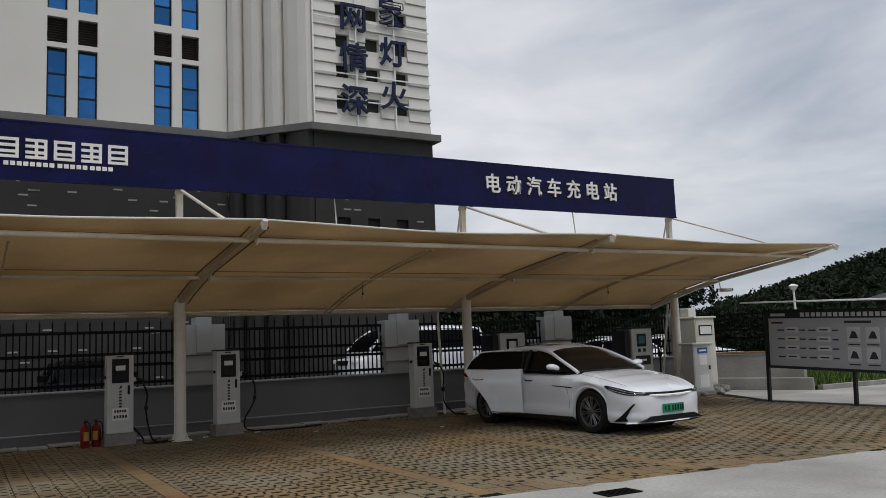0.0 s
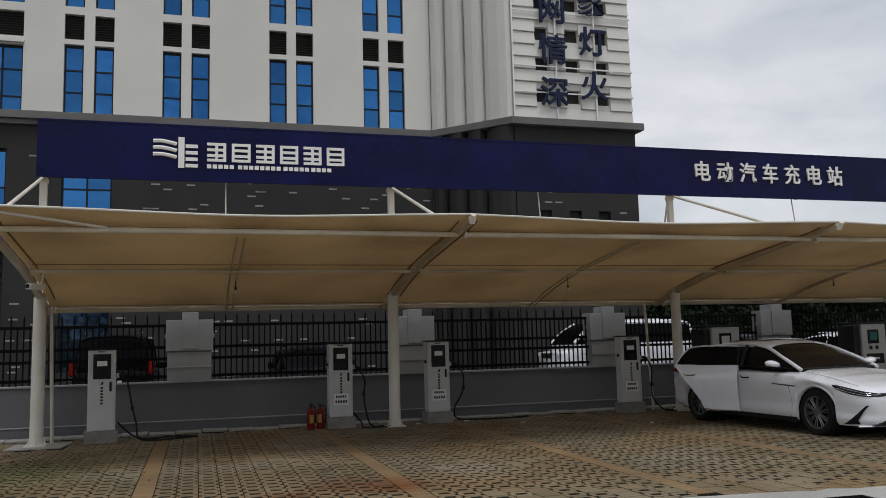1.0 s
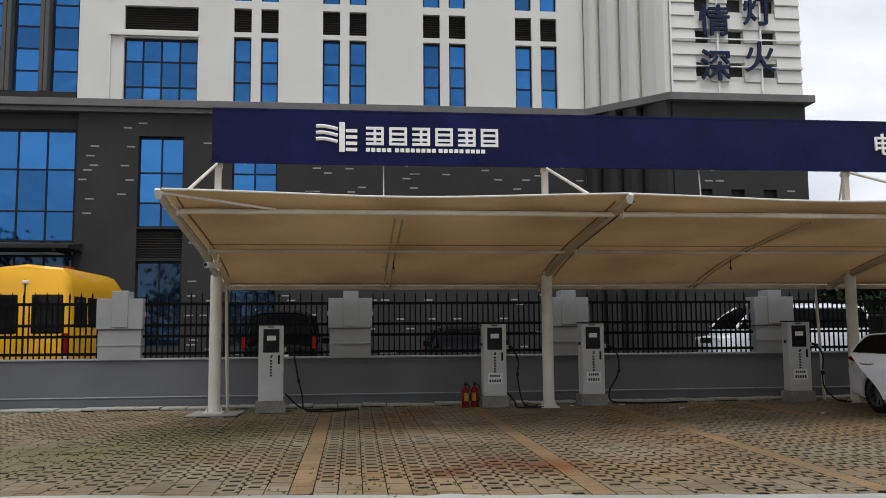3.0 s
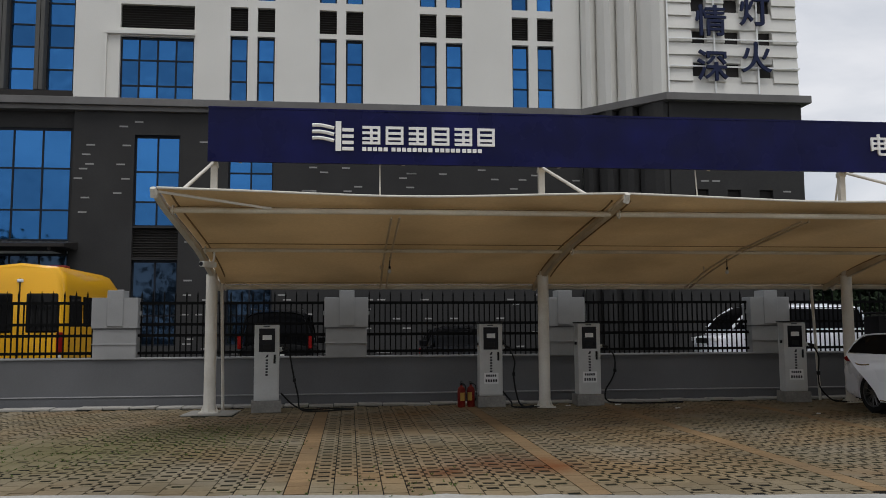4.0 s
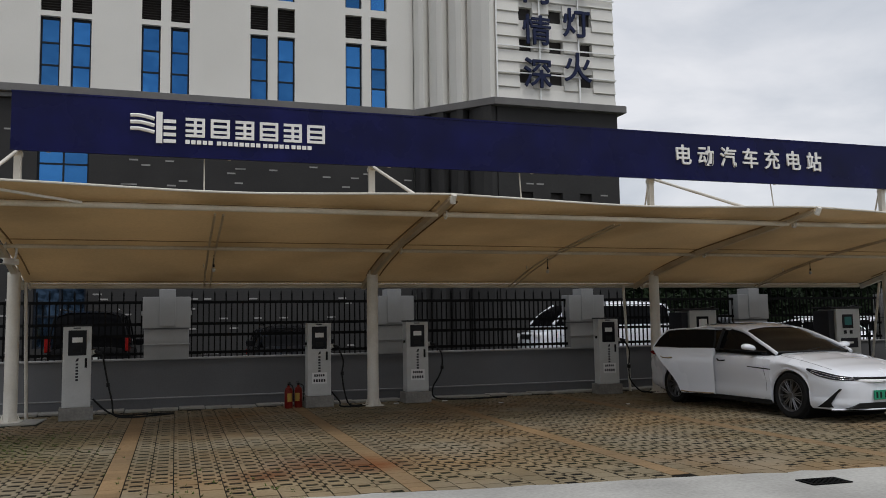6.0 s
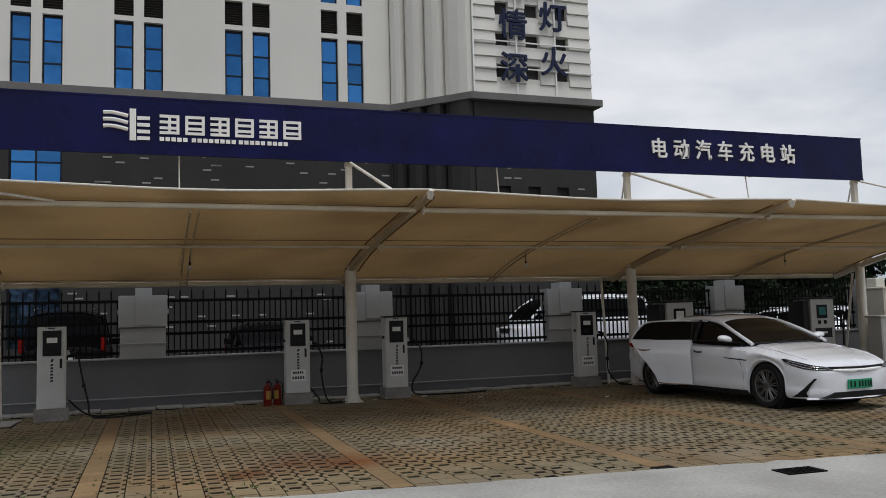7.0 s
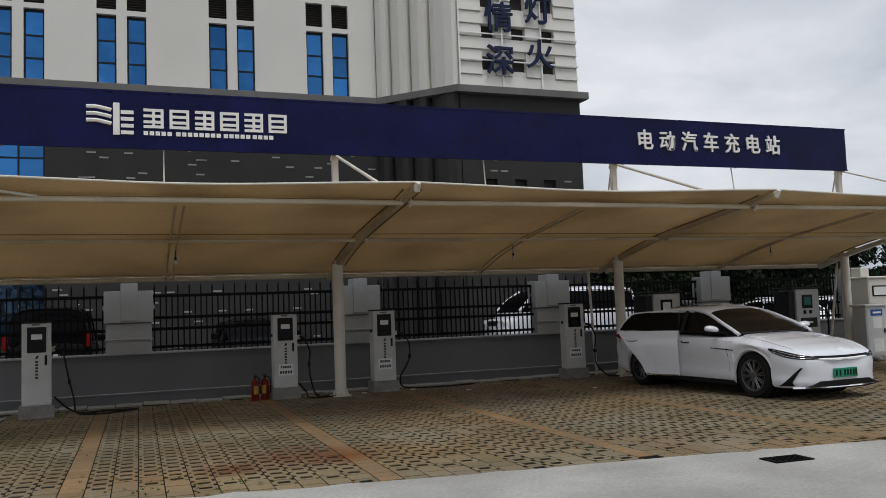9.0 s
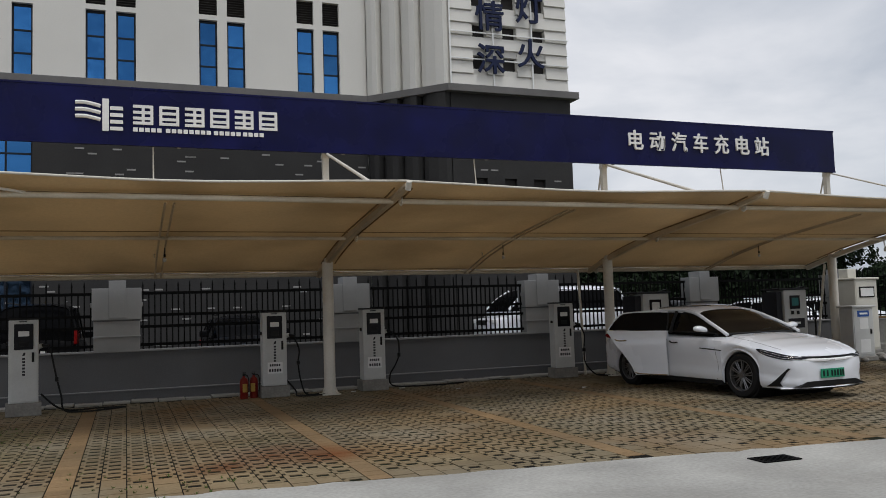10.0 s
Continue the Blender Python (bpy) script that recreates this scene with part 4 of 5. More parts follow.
        on_skin("front_slash", s, [[(-2.335, 0.50), (-2.31, 0.505)], [(-2.285, 0.435), (-2.235, 0.43)], [(-2.235, 0.355), (-2.15, 0.345)], [(-2.20, 0.285), (-2.06, 0.27)], [(-2.22, 0.225), (-1.96, 0.215)]], "plastic_black", car, "black bumper slash", 0.022)
        on_skin("fender_vent", s, [[(-1.08, 0.752), (-1.08, 0.735)], [(-0.8, 0.768), (-0.8, 0.748)], [(-0.55, 0.776), (-0.55, 0.762)]], "plastic_black", car)
        part("bonnet_line", tube([(s * skin(y, z) * 1.0, y, z + 0.004) for y, z in ((-1.02, 0.975), (-1.3, 0.945), (-1.6, 0.90), (-1.9, 0.842), (-2.15, 0.775))], 0.002, 5), "plastic_black", car)
        part("tail_lamp", prism([(1.95, 0.86), (2.35, 0.88), (2.45, 0.93), (2.3, 0.98), (2.0, 0.96)], "x", s * 0.70, s * 0.815), "tail_red", car)
        part("shut_line", tube([(s * (skin(y, z) + 0.001), y, z) for y, z in ((-0.93, 0.26), (-0.965, 0.5), (-0.93, 0.75), (-0.86, 0.93))], 0.0035, 5), "plastic_black", car)
        for y in (WF, WB):
            wheel(car, s * 0.905, y, WR, s)
    # nose: dark slot over a bright bar, then plate, intake and lip
    xs = [-0.56, -0.45, -0.3, -0.15, 0, 0.15, 0.3, 0.45, 0.56]

    def bow(x, z0, rise, out):
        return (x, F - out + 0.055 * abs(x / 0.56) ** 3, z0 + rise * (x / 0.56) ** 2)

    part("grille_slot", loft([[bow(x, 0.668, 0.012, 0.006), bow(x, 0.632, 0.018, 0.012)] for x in xs], cap=False), "plastic_black", car)
    part("grille_bar", loft([[bow(x, 0.632, 0.018, 0.012), bow(x, 0.615, 0.02, 0.030), bow(x, 0.592, 0.026, 0.030), bow(x, 0.580, 0.030, 0.010)] for x in xs], cap=False), "lamp_white", car, "bright bar across the nose", smooth=True)
    part("emblem", B((-0.06, 0.06, F - 0.034, F - 0.028, 0.597, 0.612)), "chrome", car)
    part("lower_intake", prism([(-0.70, 0.215), (-0.50, 0.295), (0.50, 0.295), (0.70, 0.215)], "y", F - 0.012, F + 0.3), "plastic_black", car)
    part("front_lip", loft([[(x, F - 0.03 + 0.22 * abs(x / 0.86) ** 2.5, 0.205 + 0.01 * abs(x / 0.86)), (x, F - 0.045 + 0.22 * abs(x / 0.86) ** 2.5, 0.192), (x, F + 0.05 + 0.2 * abs(x / 0.86) ** 2.5, 0.18)] for x in (-0.86, -0.7, -0.5, -0.25, 0, 0.25, 0.5, 0.7, 0.86)], cap=False), "car_white", car, smooth=True)
    part("lip_edge", tube([(x, F - 0.04 + 0.22 * abs(x / 0.86) ** 2.5, 0.184) for x in (-0.86, -0.7, -0.5, -0.25, 0, 0.25, 0.5, 0.7, 0.86)], 0.011, 6), "plastic_black", car, smooth=True)
    plate = part("number_plate", B((-0.24, 0.24, F - 0.035, F - 0.015, 0.335, 0.475), bevel=0.004), "plate_green", car, "green number plate with dark bars")
    for x in (-0.19, -0.115, -0.02, 0.04, 0.10, 0.16, 0.21):
        part("plate_bar", B((x - 0.02, x + 0.016, F - 0.0375, F - 0.0355, 0.36, 0.45)), "plate_ink", plate)
    part("door_handle", tube([(-0.945, 0.02, 0.85), (-0.966, 0.10, 0.845), (-0.966, 0.17, 0.85), (-0.945, 0.22, 0.87)], 0.013, 6), "plastic_black", car)
    # rear door, hinged at the middle pillar and standing open
    outer = [(0.0, 0.25, 0.66), (-0.012, 0.30, 0.69), (-0.004, 0.40, 0.735), (-0.012, 0.46, 0.77), (-0.030, 0.60, 0.87), (-0.040, 0.78, 1.02), (-0.034, 0.92, 1.13), (-0.012, 1.0, 1.20), (0.0, 1.055, 1.235)]
    inner = [(0.05, 1.055, 1.235), (0.07, 0.62, 0.88), (0.05, 0.25, 0.66)]
    door = part("open_door", loft([[(x, tip * f, z) for f in (0, 0.3, 0.6, 0.85, 0.97, 1.0)] for x, z, tip in outer + inner]), "car_white", car, "white rear door standing open", smooth=True)
    door.matrix_local = pose(-0.955, 0.28, 0, 0, 0, 25)
    part("door_glass", loft([[(0.015, y, 1.055 + 0.012 * y) for y in (0.02, 0.5, 0.95, 1.20)], [(0.085, y, 1.22) for y in (0.03, 0.5, 0.92, 1.12)], [(0.155, 0.05, 1.375), (0.16, 0.45, 1.385), (0.165, 0.80, 1.375), (0.17, 0.98, 1.345)]], cap=False), "car_glass", door, "dark tinted glass")
    part("door_frame", tube([(0.02, 1.22, 1.06), (0.09, 1.15, 1.20), (0.155, 1.02, 1.345), (0.165, 0.85, 1.385), (0.17, 0.45, 1.40), (0.165, 0.05, 1.392)], 0.013, 6), "car_white", door)
    part("door_post", tube([(0.160, 0.04, 1.37), (0.10, 0.02, 1.2), (0.03, 0.02, 1.06)], 0.014, 6), "plastic_black", door)
    part("door_handle", tube([(-0.02, 0.80, 0.885), (-0.058, 0.86, 0.872), (-0.058, 0.98, 0.875), (-0.02, 1.06, 0.90)], 0.013, 6), "chrome", door)
    part("door_sill_trim", tube([(-0.012, 0.02, 0.262), (-0.014, 0.5, 0.268), (-0.014, 0.66, 0.285)], 0.012, 6), "chrome", door)
    part("door_card", B((0.052, 0.09, 0.03, 0.9, 0.45, 0.9), bevel=0.01), "plastic_black", door)
    car.scale = (1.03, 1.03, 1.03)
    return car


white_sedan()


def simple_car(name, label, at, turn, paint, length, half, height, nose, cabin0, cabin1, tall=False, rake=0.55, post=0.024):
    """A parked car: body with arches, glass cabin, roof, wheels and lamps; its front looks along -y before the turn."""
    car = thing(name, label, "car", at, turn)
    F, Rr = -length / 2, length / 2
    fw, rw = F + 0.92, Rr - 0.95
    belt = nose + 0.16
    plan = ((F, 0.66), (F + 0.08, 0.84), (F + 0.4, 0.95), (F + 1.0, 1.0), (Rr - 0.5, 1.0), (Rr - 0.1, 0.95), (Rr, 0.88))
    top = ((F, nose - 0.22), (F + 0.06, nose - 0.08), (F + 0.5, nose), (cabin0, belt), (cabin1, belt + 0.04), (Rr - 0.05, belt), (Rr, belt - 0.2))
    part("body", body_mesh(F, Rr, half, top, (fw, rw), 0.39, 0.24, plan), paint, car, smooth=True)
    part("underbody", B((-half * 0.75, half * 0.75, F + 0.3, Rr - 0.3, 0.22, 0.55)), "plastic_black", car)
    for y in (fw, rw):
        part("arch_liner", R((-half * 0.9, y, 0.36), (half * 0.9, y, 0.36), 0.38, None, 20), "plastic_black", car)
    back = 0.12 if tall else 0.75
    rake = rake if tall else 0.75
    roof = ((cabin0, belt - 0.03), (cabin0 + rake * 0.55, belt + (height - belt) * 0.62), (cabin0 + rake, height - 0.09), (cabin0 + rake + 0.5, height), (cabin1 - back - 0.5, height - 0.01), (cabin1 - back, height - 0.06), (cabin1, belt))
    wb = ((cabin0, half * 0.80), (cabin0 + 0.5, half * 0.92), (cabin1 - 0.3, half * 0.92), (cabin1, half * 0.82))
    part("cabin_glass", cabin_mesh(cabin0, cabin1, ((cabin0, belt), (cabin1, belt + 0.04)), roof, wb, half * 0.74), "far_glass", car, smooth=True)
    rows = []
    for i in range(9):
        y = cabin0 + rake + 0.1 + i * (cabin1 - back - cabin0 - rake - 0.12) / 8
        z = lerp_table(roof, y) + 0.008
        rows.append([(half * 0.74 * f, y, z - d) for f, d in ((-1.03, 0.14), (-0.95, 0.07), (-0.6, 0.012), (0, 0), (0.6, 0.012), (0.95, 0.07), (1.03, 0.14))])
    part("roof_panel", loft(rows, cap=False), paint, car, smooth=True)
    for s in (-1, 1):
        for ya, yb in ((cabin0 + 0.06, cabin0 + rake + 0.1), (cabin0 + 1.55, cabin0 + 1.5), (cabin1 - 0.04, cabin1 - back - 0.05)):
            part("pillar", tube([(s * half * 0.915, ya, belt), (s * half * 0.85, (ya + yb) / 2, (belt + height) / 2), (s * half * 0.775, yb, height - 0.1)], post, 6), paint, car, smooth=True)
        part("roof_rail", R((s * half * 0.68, cabin0 + 1.1, height + 0.02), (s * half * 0.68, cabin1 - back - 0.2, height + 0.02), 0.018, None, 8), "chrome" if tall else paint, car)
        part("mirror", B((s * half * 1.0 - 0.02, s * half * 1.0 + s * 0.18 + 0.02, cabin0 + 0.42, cabin0 + 0.54, belt - 0.01, belt + 0.15), bevel=0.02) if s > 0 else B((-half - 0.2, -half + 0.02, cabin0 + 0.42, cabin0 + 0.54, belt - 0.01, belt + 0.15), bevel=0.02), paint, car)
        part("headlamp", B((s * half * 0.68 - 0.17, s * half * 0.68 + 0.17, F + 0.02, F + 0.2, nose - 0.24, nose - 0.12), bevel=0.02), "lamp_white", car)
        part("tail_lamp", B((s * half * 0.93 - 0.05, s * half * 0.93 + 0.05, Rr - 0.16, Rr + 0.01, belt - (0.08 if tall else 0.30), belt + (0.27 if tall else -0.15)), bevel=0.02), "tail_red", car)
        for y in (fw, rw):
            wheel(car, s * (half - 0.03), y, 0.35, s, 8)
    part("rear_plate", B((-0.24, 0.24, Rr - 0.01, Rr + 0.012, belt - 0.33, belt - 0.2)), "paper", car)
    part("grille", B((-half * 0.42, half * 0.42, F - 0.012, F + 0.06, nose - 0.3, nose - 0.14), bevel=0.01), "plastic_black", car)
    return car


simple_car("suv_car", "black tall sport utility car seen from behind the fence", (0.84, 5.95, 0), 180, "car_black", 4.75, 0.88, 2.02, 1.02, -1.25, 2.3, True)
simple_car("mpv_car", "white people carrier with roof rails parked behind the fence", (15.6, 7.9, 0), -90, "car_white", 4.9, 0.95, 2.22, 1.36, -1.95, 2.35, True, 0.75, 0.045)
simple_car("parked_sedan", "silver white sedan parked behind the fence", (24.2, 7.0, 0), 20, "car_white", 4.6, 0.92, 1.62, 0.98, -0.95, 1.9)
simple_car("parked_sedan", "silver white sedan parked behind the fence", (28.2, 8.2, 0), 30, "car_white", 4.6, 0.92, 1.6, 0.98, -0.95, 1.9)
simple_car("parked_sedan", "dark grey sedan parked behind the fence", (5.5, 5.9, 0), 0, "car_dark", 4.6, 0.92, 1.62, 0.95, -0.95, 1.9)
simple_car("parked_sedan", "dark grey sedan parked behind the fence", (18.6, 5.0, 0), 12, "car_dark", 4.6, 0.92, 1.72, 0.98, -0.95, 1.9)


def school_bus():
    bus = thing("school_bus", "yellow small school bus parked behind the fence", "bus", (-4.92, 6.45, 0), 0)
    W, L, T = 1.02, 5.6, 3.12
    # section across, rounded at the roof; front at +y
    sec = [(-W, 0.35), (-W, 1.5), (-W * 0.965, 2.55), (-W * 0.93, 2.84), (-W * 0.80, 3.03), (0, T), (W * 0.80, 3.03), (W * 0.93, 2.84), (W * 0.965, 2.55), (W, 1.5), (W, 0.35)]
    rows = []
    for y, k, top in ((-L / 2, 0.94, 0.975), (-L / 2 + 0.05, 0.985, 0.995), (-L / 2 + 0.2, 1, 1), (0.6, 1, 1), (1.3, 1, 0.985), (1.75, 0.99, 0.93), (2.1, 0.97, 0.80), (2.3, 0.95, 0.62), (2.8, 0.9, 0.48)):
        rows.append([(x * k, y, 0.35 + (z - 0.35) * top) for x, z in sec])
    part("body", loft(rows), "bus_yellow", bus, "yellow painted bus body", smooth=True)
    for x in (-0.5, 0.5):
        part("rear_window", B((x - 0.36, x + 0.36, -L / 2 - 0.022, -L / 2 + 0.06, 1.50, 2.42), bevel=0.05), "car_glass", bus)
    part("rear_door_seam", B((-0.012, 0.012, -L / 2 - 0.02, -L / 2 + 0.05, 0.6, 2.75)), "plastic_black", bus)
    part("top_lamp", B((-0.07, 0.07, -L / 2 - 0.03, -L / 2 + 0.05, 2.66, 2.74), bevel=0.02), "lamp_white", bus)
    for s in (-1, 1):
        for y in (-2.1, -1.1, -0.1, 0.9):
            part("side_window", B((s * 0.988 - 0.03, s * 0.988 + 0.03, y - 0.4, y + 0.42, 1.62, 2.38), bevel=0.03), "car_glass", bus)
        part("tail_lamp", B((s * 0.90 - 0.07, s * 0.90 + 0.07, -L / 2 - 0.02, -L / 2 + 0.06, 1.05, 1.52), bevel=0.02), "tail_red", bus)
        part("lamp_lens", B((s * 0.90 - 0.055, s * 0.90 + 0.055, -L / 2 - 0.03, -L / 2 + 0.05, 0.93, 1.04), bevel=0.015), "lamp_white", bus)
        for y in (-1.75, 1.75):
            wheel(bus, s * 0.98, y, 0.36, s, 8)
    part("bumper", B((-0.98, 0.98, -L / 2 - 0.06, -L / 2 + 0.1, 0.42, 0.66), bevel=0.03), "plastic_black", bus)
    part("roof_light", B((0.2, 0.7, -1.9, -1.6, 3.0, 3.12), bevel=0.03), "red_paint", bus, "red roof lamp")
    return bus


school_bus()

# ---- charging posts ----


def charging_post(x, y, papered, turn=0.0):
    p = thing("charging_post", "pale grey metal charging post with dark screen on a concrete base", "charger", (x, y, 0), turn, group="charging posts along the wall")
    part("base", B((-0.28, 0.28, -0.05, 0.38, 0.0, 0.22), bevel=0.012), "rubble", p, "grey concrete base")
    part("case", B((-0.235, 0.235, 0.0, 0.30, 0.222, 1.655), bevel=0.014), "cabinet", p, "pale grey steel case")
    part("hood", B((-0.25, 0.25, -0.02, 0.32, 1.656, 1.685), bevel=0.006), "plastic_black", p)
    part("front_door", B((-0.205, 0.205, -0.009, -0.001, 0.25, 1.13), bevel=0.003), "cabinet", p)
    sc = part("screen", B((-0.15, 0.15, -0.014, -0.001, 1.14, 1.585), bevel=0.005), "screen", p, "black glass panel")
    part("card_label", B((-0.085, 0.085, -0.018, -0.0145, 1.37, 1.46)), "paper", sc)
    part("card_reader", B((-0.075, 0.075, -0.022, -0.0145, 1.19, 1.28), bevel=0.004), "plastic_black", sc)
    part("maker_bar", B((-0.07, 0.05, -0.006, -0.001, 1.615, 1.635)), "ink", p)
    part("door_lock", B((0.125, 0.165, -0.03, -0.0095, 0.92, 1.09), bevel=0.006), "plastic_black", p)
    part("mark", prism([(-0.03, 1.03), (0.0, 1.09), (0.03, 1.09), (0.02, 1.04)], "y", -0.0125, -0.0095), "ink", p)
    for k in range(6):
        part("writing_bar", B((-0.022, 0.022, -0.0125, -0.0095, 0.965 - k * 0.055, 1.0 - k * 0.055)), "ink", p)
    if papered:
        pn = part("paper_notice", B((-0.145, 0.145, -0.014, -0.0095, 0.46, 0.68)), "paper", p, "white notice with two rows of bars")
        for k in range(5):
            part("notice_bar", B((-0.105 + k * 0.043, -0.074 + k * 0.043, -0.017, -0.0145, 0.60, 0.645)), "ink", pn)
            part("notice_bar", B((-0.118 + k * 0.05, -0.085 + k * 0.05, -0.017, -0.0145, 0.495, 0.55)), "ink", pn)
    part("socket", R((0.236, 0.12, 1.18), (0.30, 0.06, 1.20), 0.05, 0.035, 14), "cabinet", p, "pale plug in its holder", smooth=True)
    part("plug_handle", R((0.29, 0.07, 1.2), (0.40, 0.0, 1.17), 0.032, 0.026, 12), "plastic_black", p, smooth=True)
    part("side_switch", R((-0.236, 0.1, 1.25), (-0.27, 0.1, 1.25), 0.03, None, 10), "plastic_black", p)
    return p


POSTS = ((1.01, -0.08, False, 6), (5.39, 0.28, True, 0), (7.42, 0.30, True, 0), (11.85, 0.30, True, -6))
for x, y, papered, turn in POSTS:
    charging_post(x, y, papered, turn)


def cable(points, at):
    t = thing("charging_cable", "black rubber charging cable coiled on the ground", "cable", at, group="charging cables")
    part("cord", tube(points, 0.016, 8), "rubber", t, smooth=True)
    part("clip", B((points[2][0] - 0.03, points[2][0] + 0.03, points[2][1] - 0.03, points[2][1] + 0.03, points[2][2] - 0.04, points[2][2] + 0.04), bevel=0.01), "plastic_black", t)
    return t


cable([(0.40, 0.0, 1.15), (0.44, 0.02, 0.92), (0.50, 0.05, 0.6), (0.57, 0.06, 0.3), (0.62, 0.0, 0.06), (0.9, -0.12, 0.025), (1.35, 0.0, 0.03), (1.62, 0.22, 0.03), (1.2, 0.30, 0.03), (0.6, 0.12, 0.06), (0.24, 0.15, 0.35)], (1.03, -0.08, 0))
cable([(0.40, 0.0, 1.17), (0.50, 0.0, 0.9), (0.48, 0.02, 0.65), (0.52, 0.0, 0.3), (0.62, -0.05, 0.03), (0.9, -0.1, 0.025), (0.95, -0.35, 0.03), (0.55, -0.4, 0.03), (0.40, -0.2, 0.03), (0.42, 0.0, 0.1), (0.24, 0.2, 0.35)], (5.37, 0.28, 0))
cable([(0.40, 0.0, 1.17), (0.55, 0.0, 1.0), (0.56, 0.0, 0.7), (0.48, 0.0, 0.5), (0.36, 0.0, 0.3), (0.42, 0.05, 0.08), (0.9, 0.1, 0.03), (1.6, 0.05, 0.03), (2.05, 0.15, 0.03)], (7.385, 0.30, 0))
cable([(0.40, -0.05, 1.17), (0.52, -0.05, 0.95), (0.50, -0.05, 0.6), (0.50, -0.1, 0.3), (0.7, -0.2, 0.05), (1.0, -0.15, 0.03), (1.3, -0.3, 0.03), (0.9, -0.4, 0.03), (0.7, -0.25, 0.05)], (11.81, 0.30, 0))


def fire_extinguisher(x, y, turn):
    e = thing("fire_extinguisher", "red portable fire extinguisher standing on the paving", "extinguisher", (x, y, 0), turn, group="fire extinguishers")
    bm = bmesh.new()
    prof_e = [(0.0, 0.0), (0.075, 0.0), (0.08, 0.02), (0.08, 0.33), (0.065, 0.385), (0.03, 0.41), (0.024, 0.44), (0.0, 0.44)]
    vs = [[bm.verts.new((r * math.cos(2 * math.pi * k / 20), r * math.sin(2 * math.pi * k / 20), z)) for r, z in prof_e[1:-1]] for k in range(20)]
    for k in range(20):
        for i in range(len(prof_e) - 3):
            bm.faces.new((vs[k][i], vs[k][i + 1], vs[(k + 1) % 20][i + 1], vs[(k + 1) % 20][i]))
    bm.faces.new([v[0] for v in vs])
    bm.faces.new([v[-1] for v in vs])
    part("bottle", bm, "red_paint", e, smooth=True)
    part("valve", R((0, 0, 0.44), (0, 0, 0.475), 0.025, None, 10), "plastic_black", e)
    part("lever", B((-0.012, 0.012, -0.1, 0.03, 0.475, 0.49), (-0.012, 0.012, -0.09, 0.03, 0.50, 0.512)), "plastic_black", e)
    part("hose", tube([(0.02, 0.02, 0.46), (0.09, 0.03, 0.42), (0.105, 0.02, 0.25), (0.095, 0.0, 0.12)], 0.01, 6), "rubber", e, smooth=True)
    part("label_patch", prism([(0.045 * k / 4, -math.sqrt(0.083 ** 2 - (0.045 * k / 4) ** 2)) for k in range(-4, 5)] + [(0.045 * k / 4, -math.sqrt(0.079 ** 2 - (0.045 * k / 4) ** 2)) for k in range(4, -5, -1)], "z", 0.13, 0.29), "label_yellow", e, "faded yellow label")
    return e


fire_extinguisher(4.80, 0.38, 10)
fire_extinguisher(5.00, 0.45, -25)

# ---- fast chargers and switch cabinets ----


def fast_charger(x, y, screen_pos, label):
    c = thing("fast_charger", label, "charger", (x, y, 0), 0, group="fast chargers")
    part("plinth", B((-0.48, 0.48, -0.02, 0.62, 0.0, 0.12), bevel=0.01), "rubble", c)
    part("case", B((-0.28, 0.45, 0, 0.6, 0.12, 1.82), bevel=0.015), "cabinet", c, "pale grey steel case")
    part("side_case", B((-0.46, -0.285, 0.06, 0.58, 0.12, 1.78), bevel=0.01), "board_dark", c)
    part("rain_hood", B((-0.47, 0.49, -0.06, 0.62, 1.825, 1.87), bevel=0.012), "board_dark", c)
    part("front_door", B((-0.25, 0.42, -0.012, -0.001, 0.2, 1.16), bevel=0.004), "cabinet", c)
    b = part("screen_bezel", B((-0.10, 0.22, -0.022, -0.001, 1.34, 1.68), bevel=0.008), "screen", c)
    part("display", B((-0.045, 0.165, -0.026, -0.0225, 1.42, 1.62)), "teal_lcd" if screen_pos else "paper", b)
    for k in (-1, 1):
        part("button", B((0.06 + k * 0.09 - 0.04, 0.06 + k * 0.09 + 0.04, -0.02, -0.001, 1.20, 1.29), bevel=0.006), "plastic_black", c)
    part("vent_grille", B((-0.18, 0.34, -0.018, -0.0125, 0.86, 1.10)), "board_dark", c)
    part("name_bar", B((-0.02, 0.20, -0.021, -0.0185, 0.96, 1.01)), "letter", c)
    part("cable_arm", R((0.40, -0.02, 1.9), (0.40, 0.3, 1.86), 0.025, None, 8), "plastic_black", c)
    part("charge_lead", tube([(0.46, 0.1, 1.55), (0.62, -0.05, 1.3), (0.6, -0.1, 0.6), (0.5, -0.1, 0.25), (0.47, 0.1, 0.4)], 0.022, 8), "rubber", c, smooth=True)
    return c


fast_charger(14.25, 0.3, False, "grey fast charger cabinet with small screen by the wall")
fast_charger(18.45, 0.3, True, "grey fast charger cabinet with teal display by the wall")


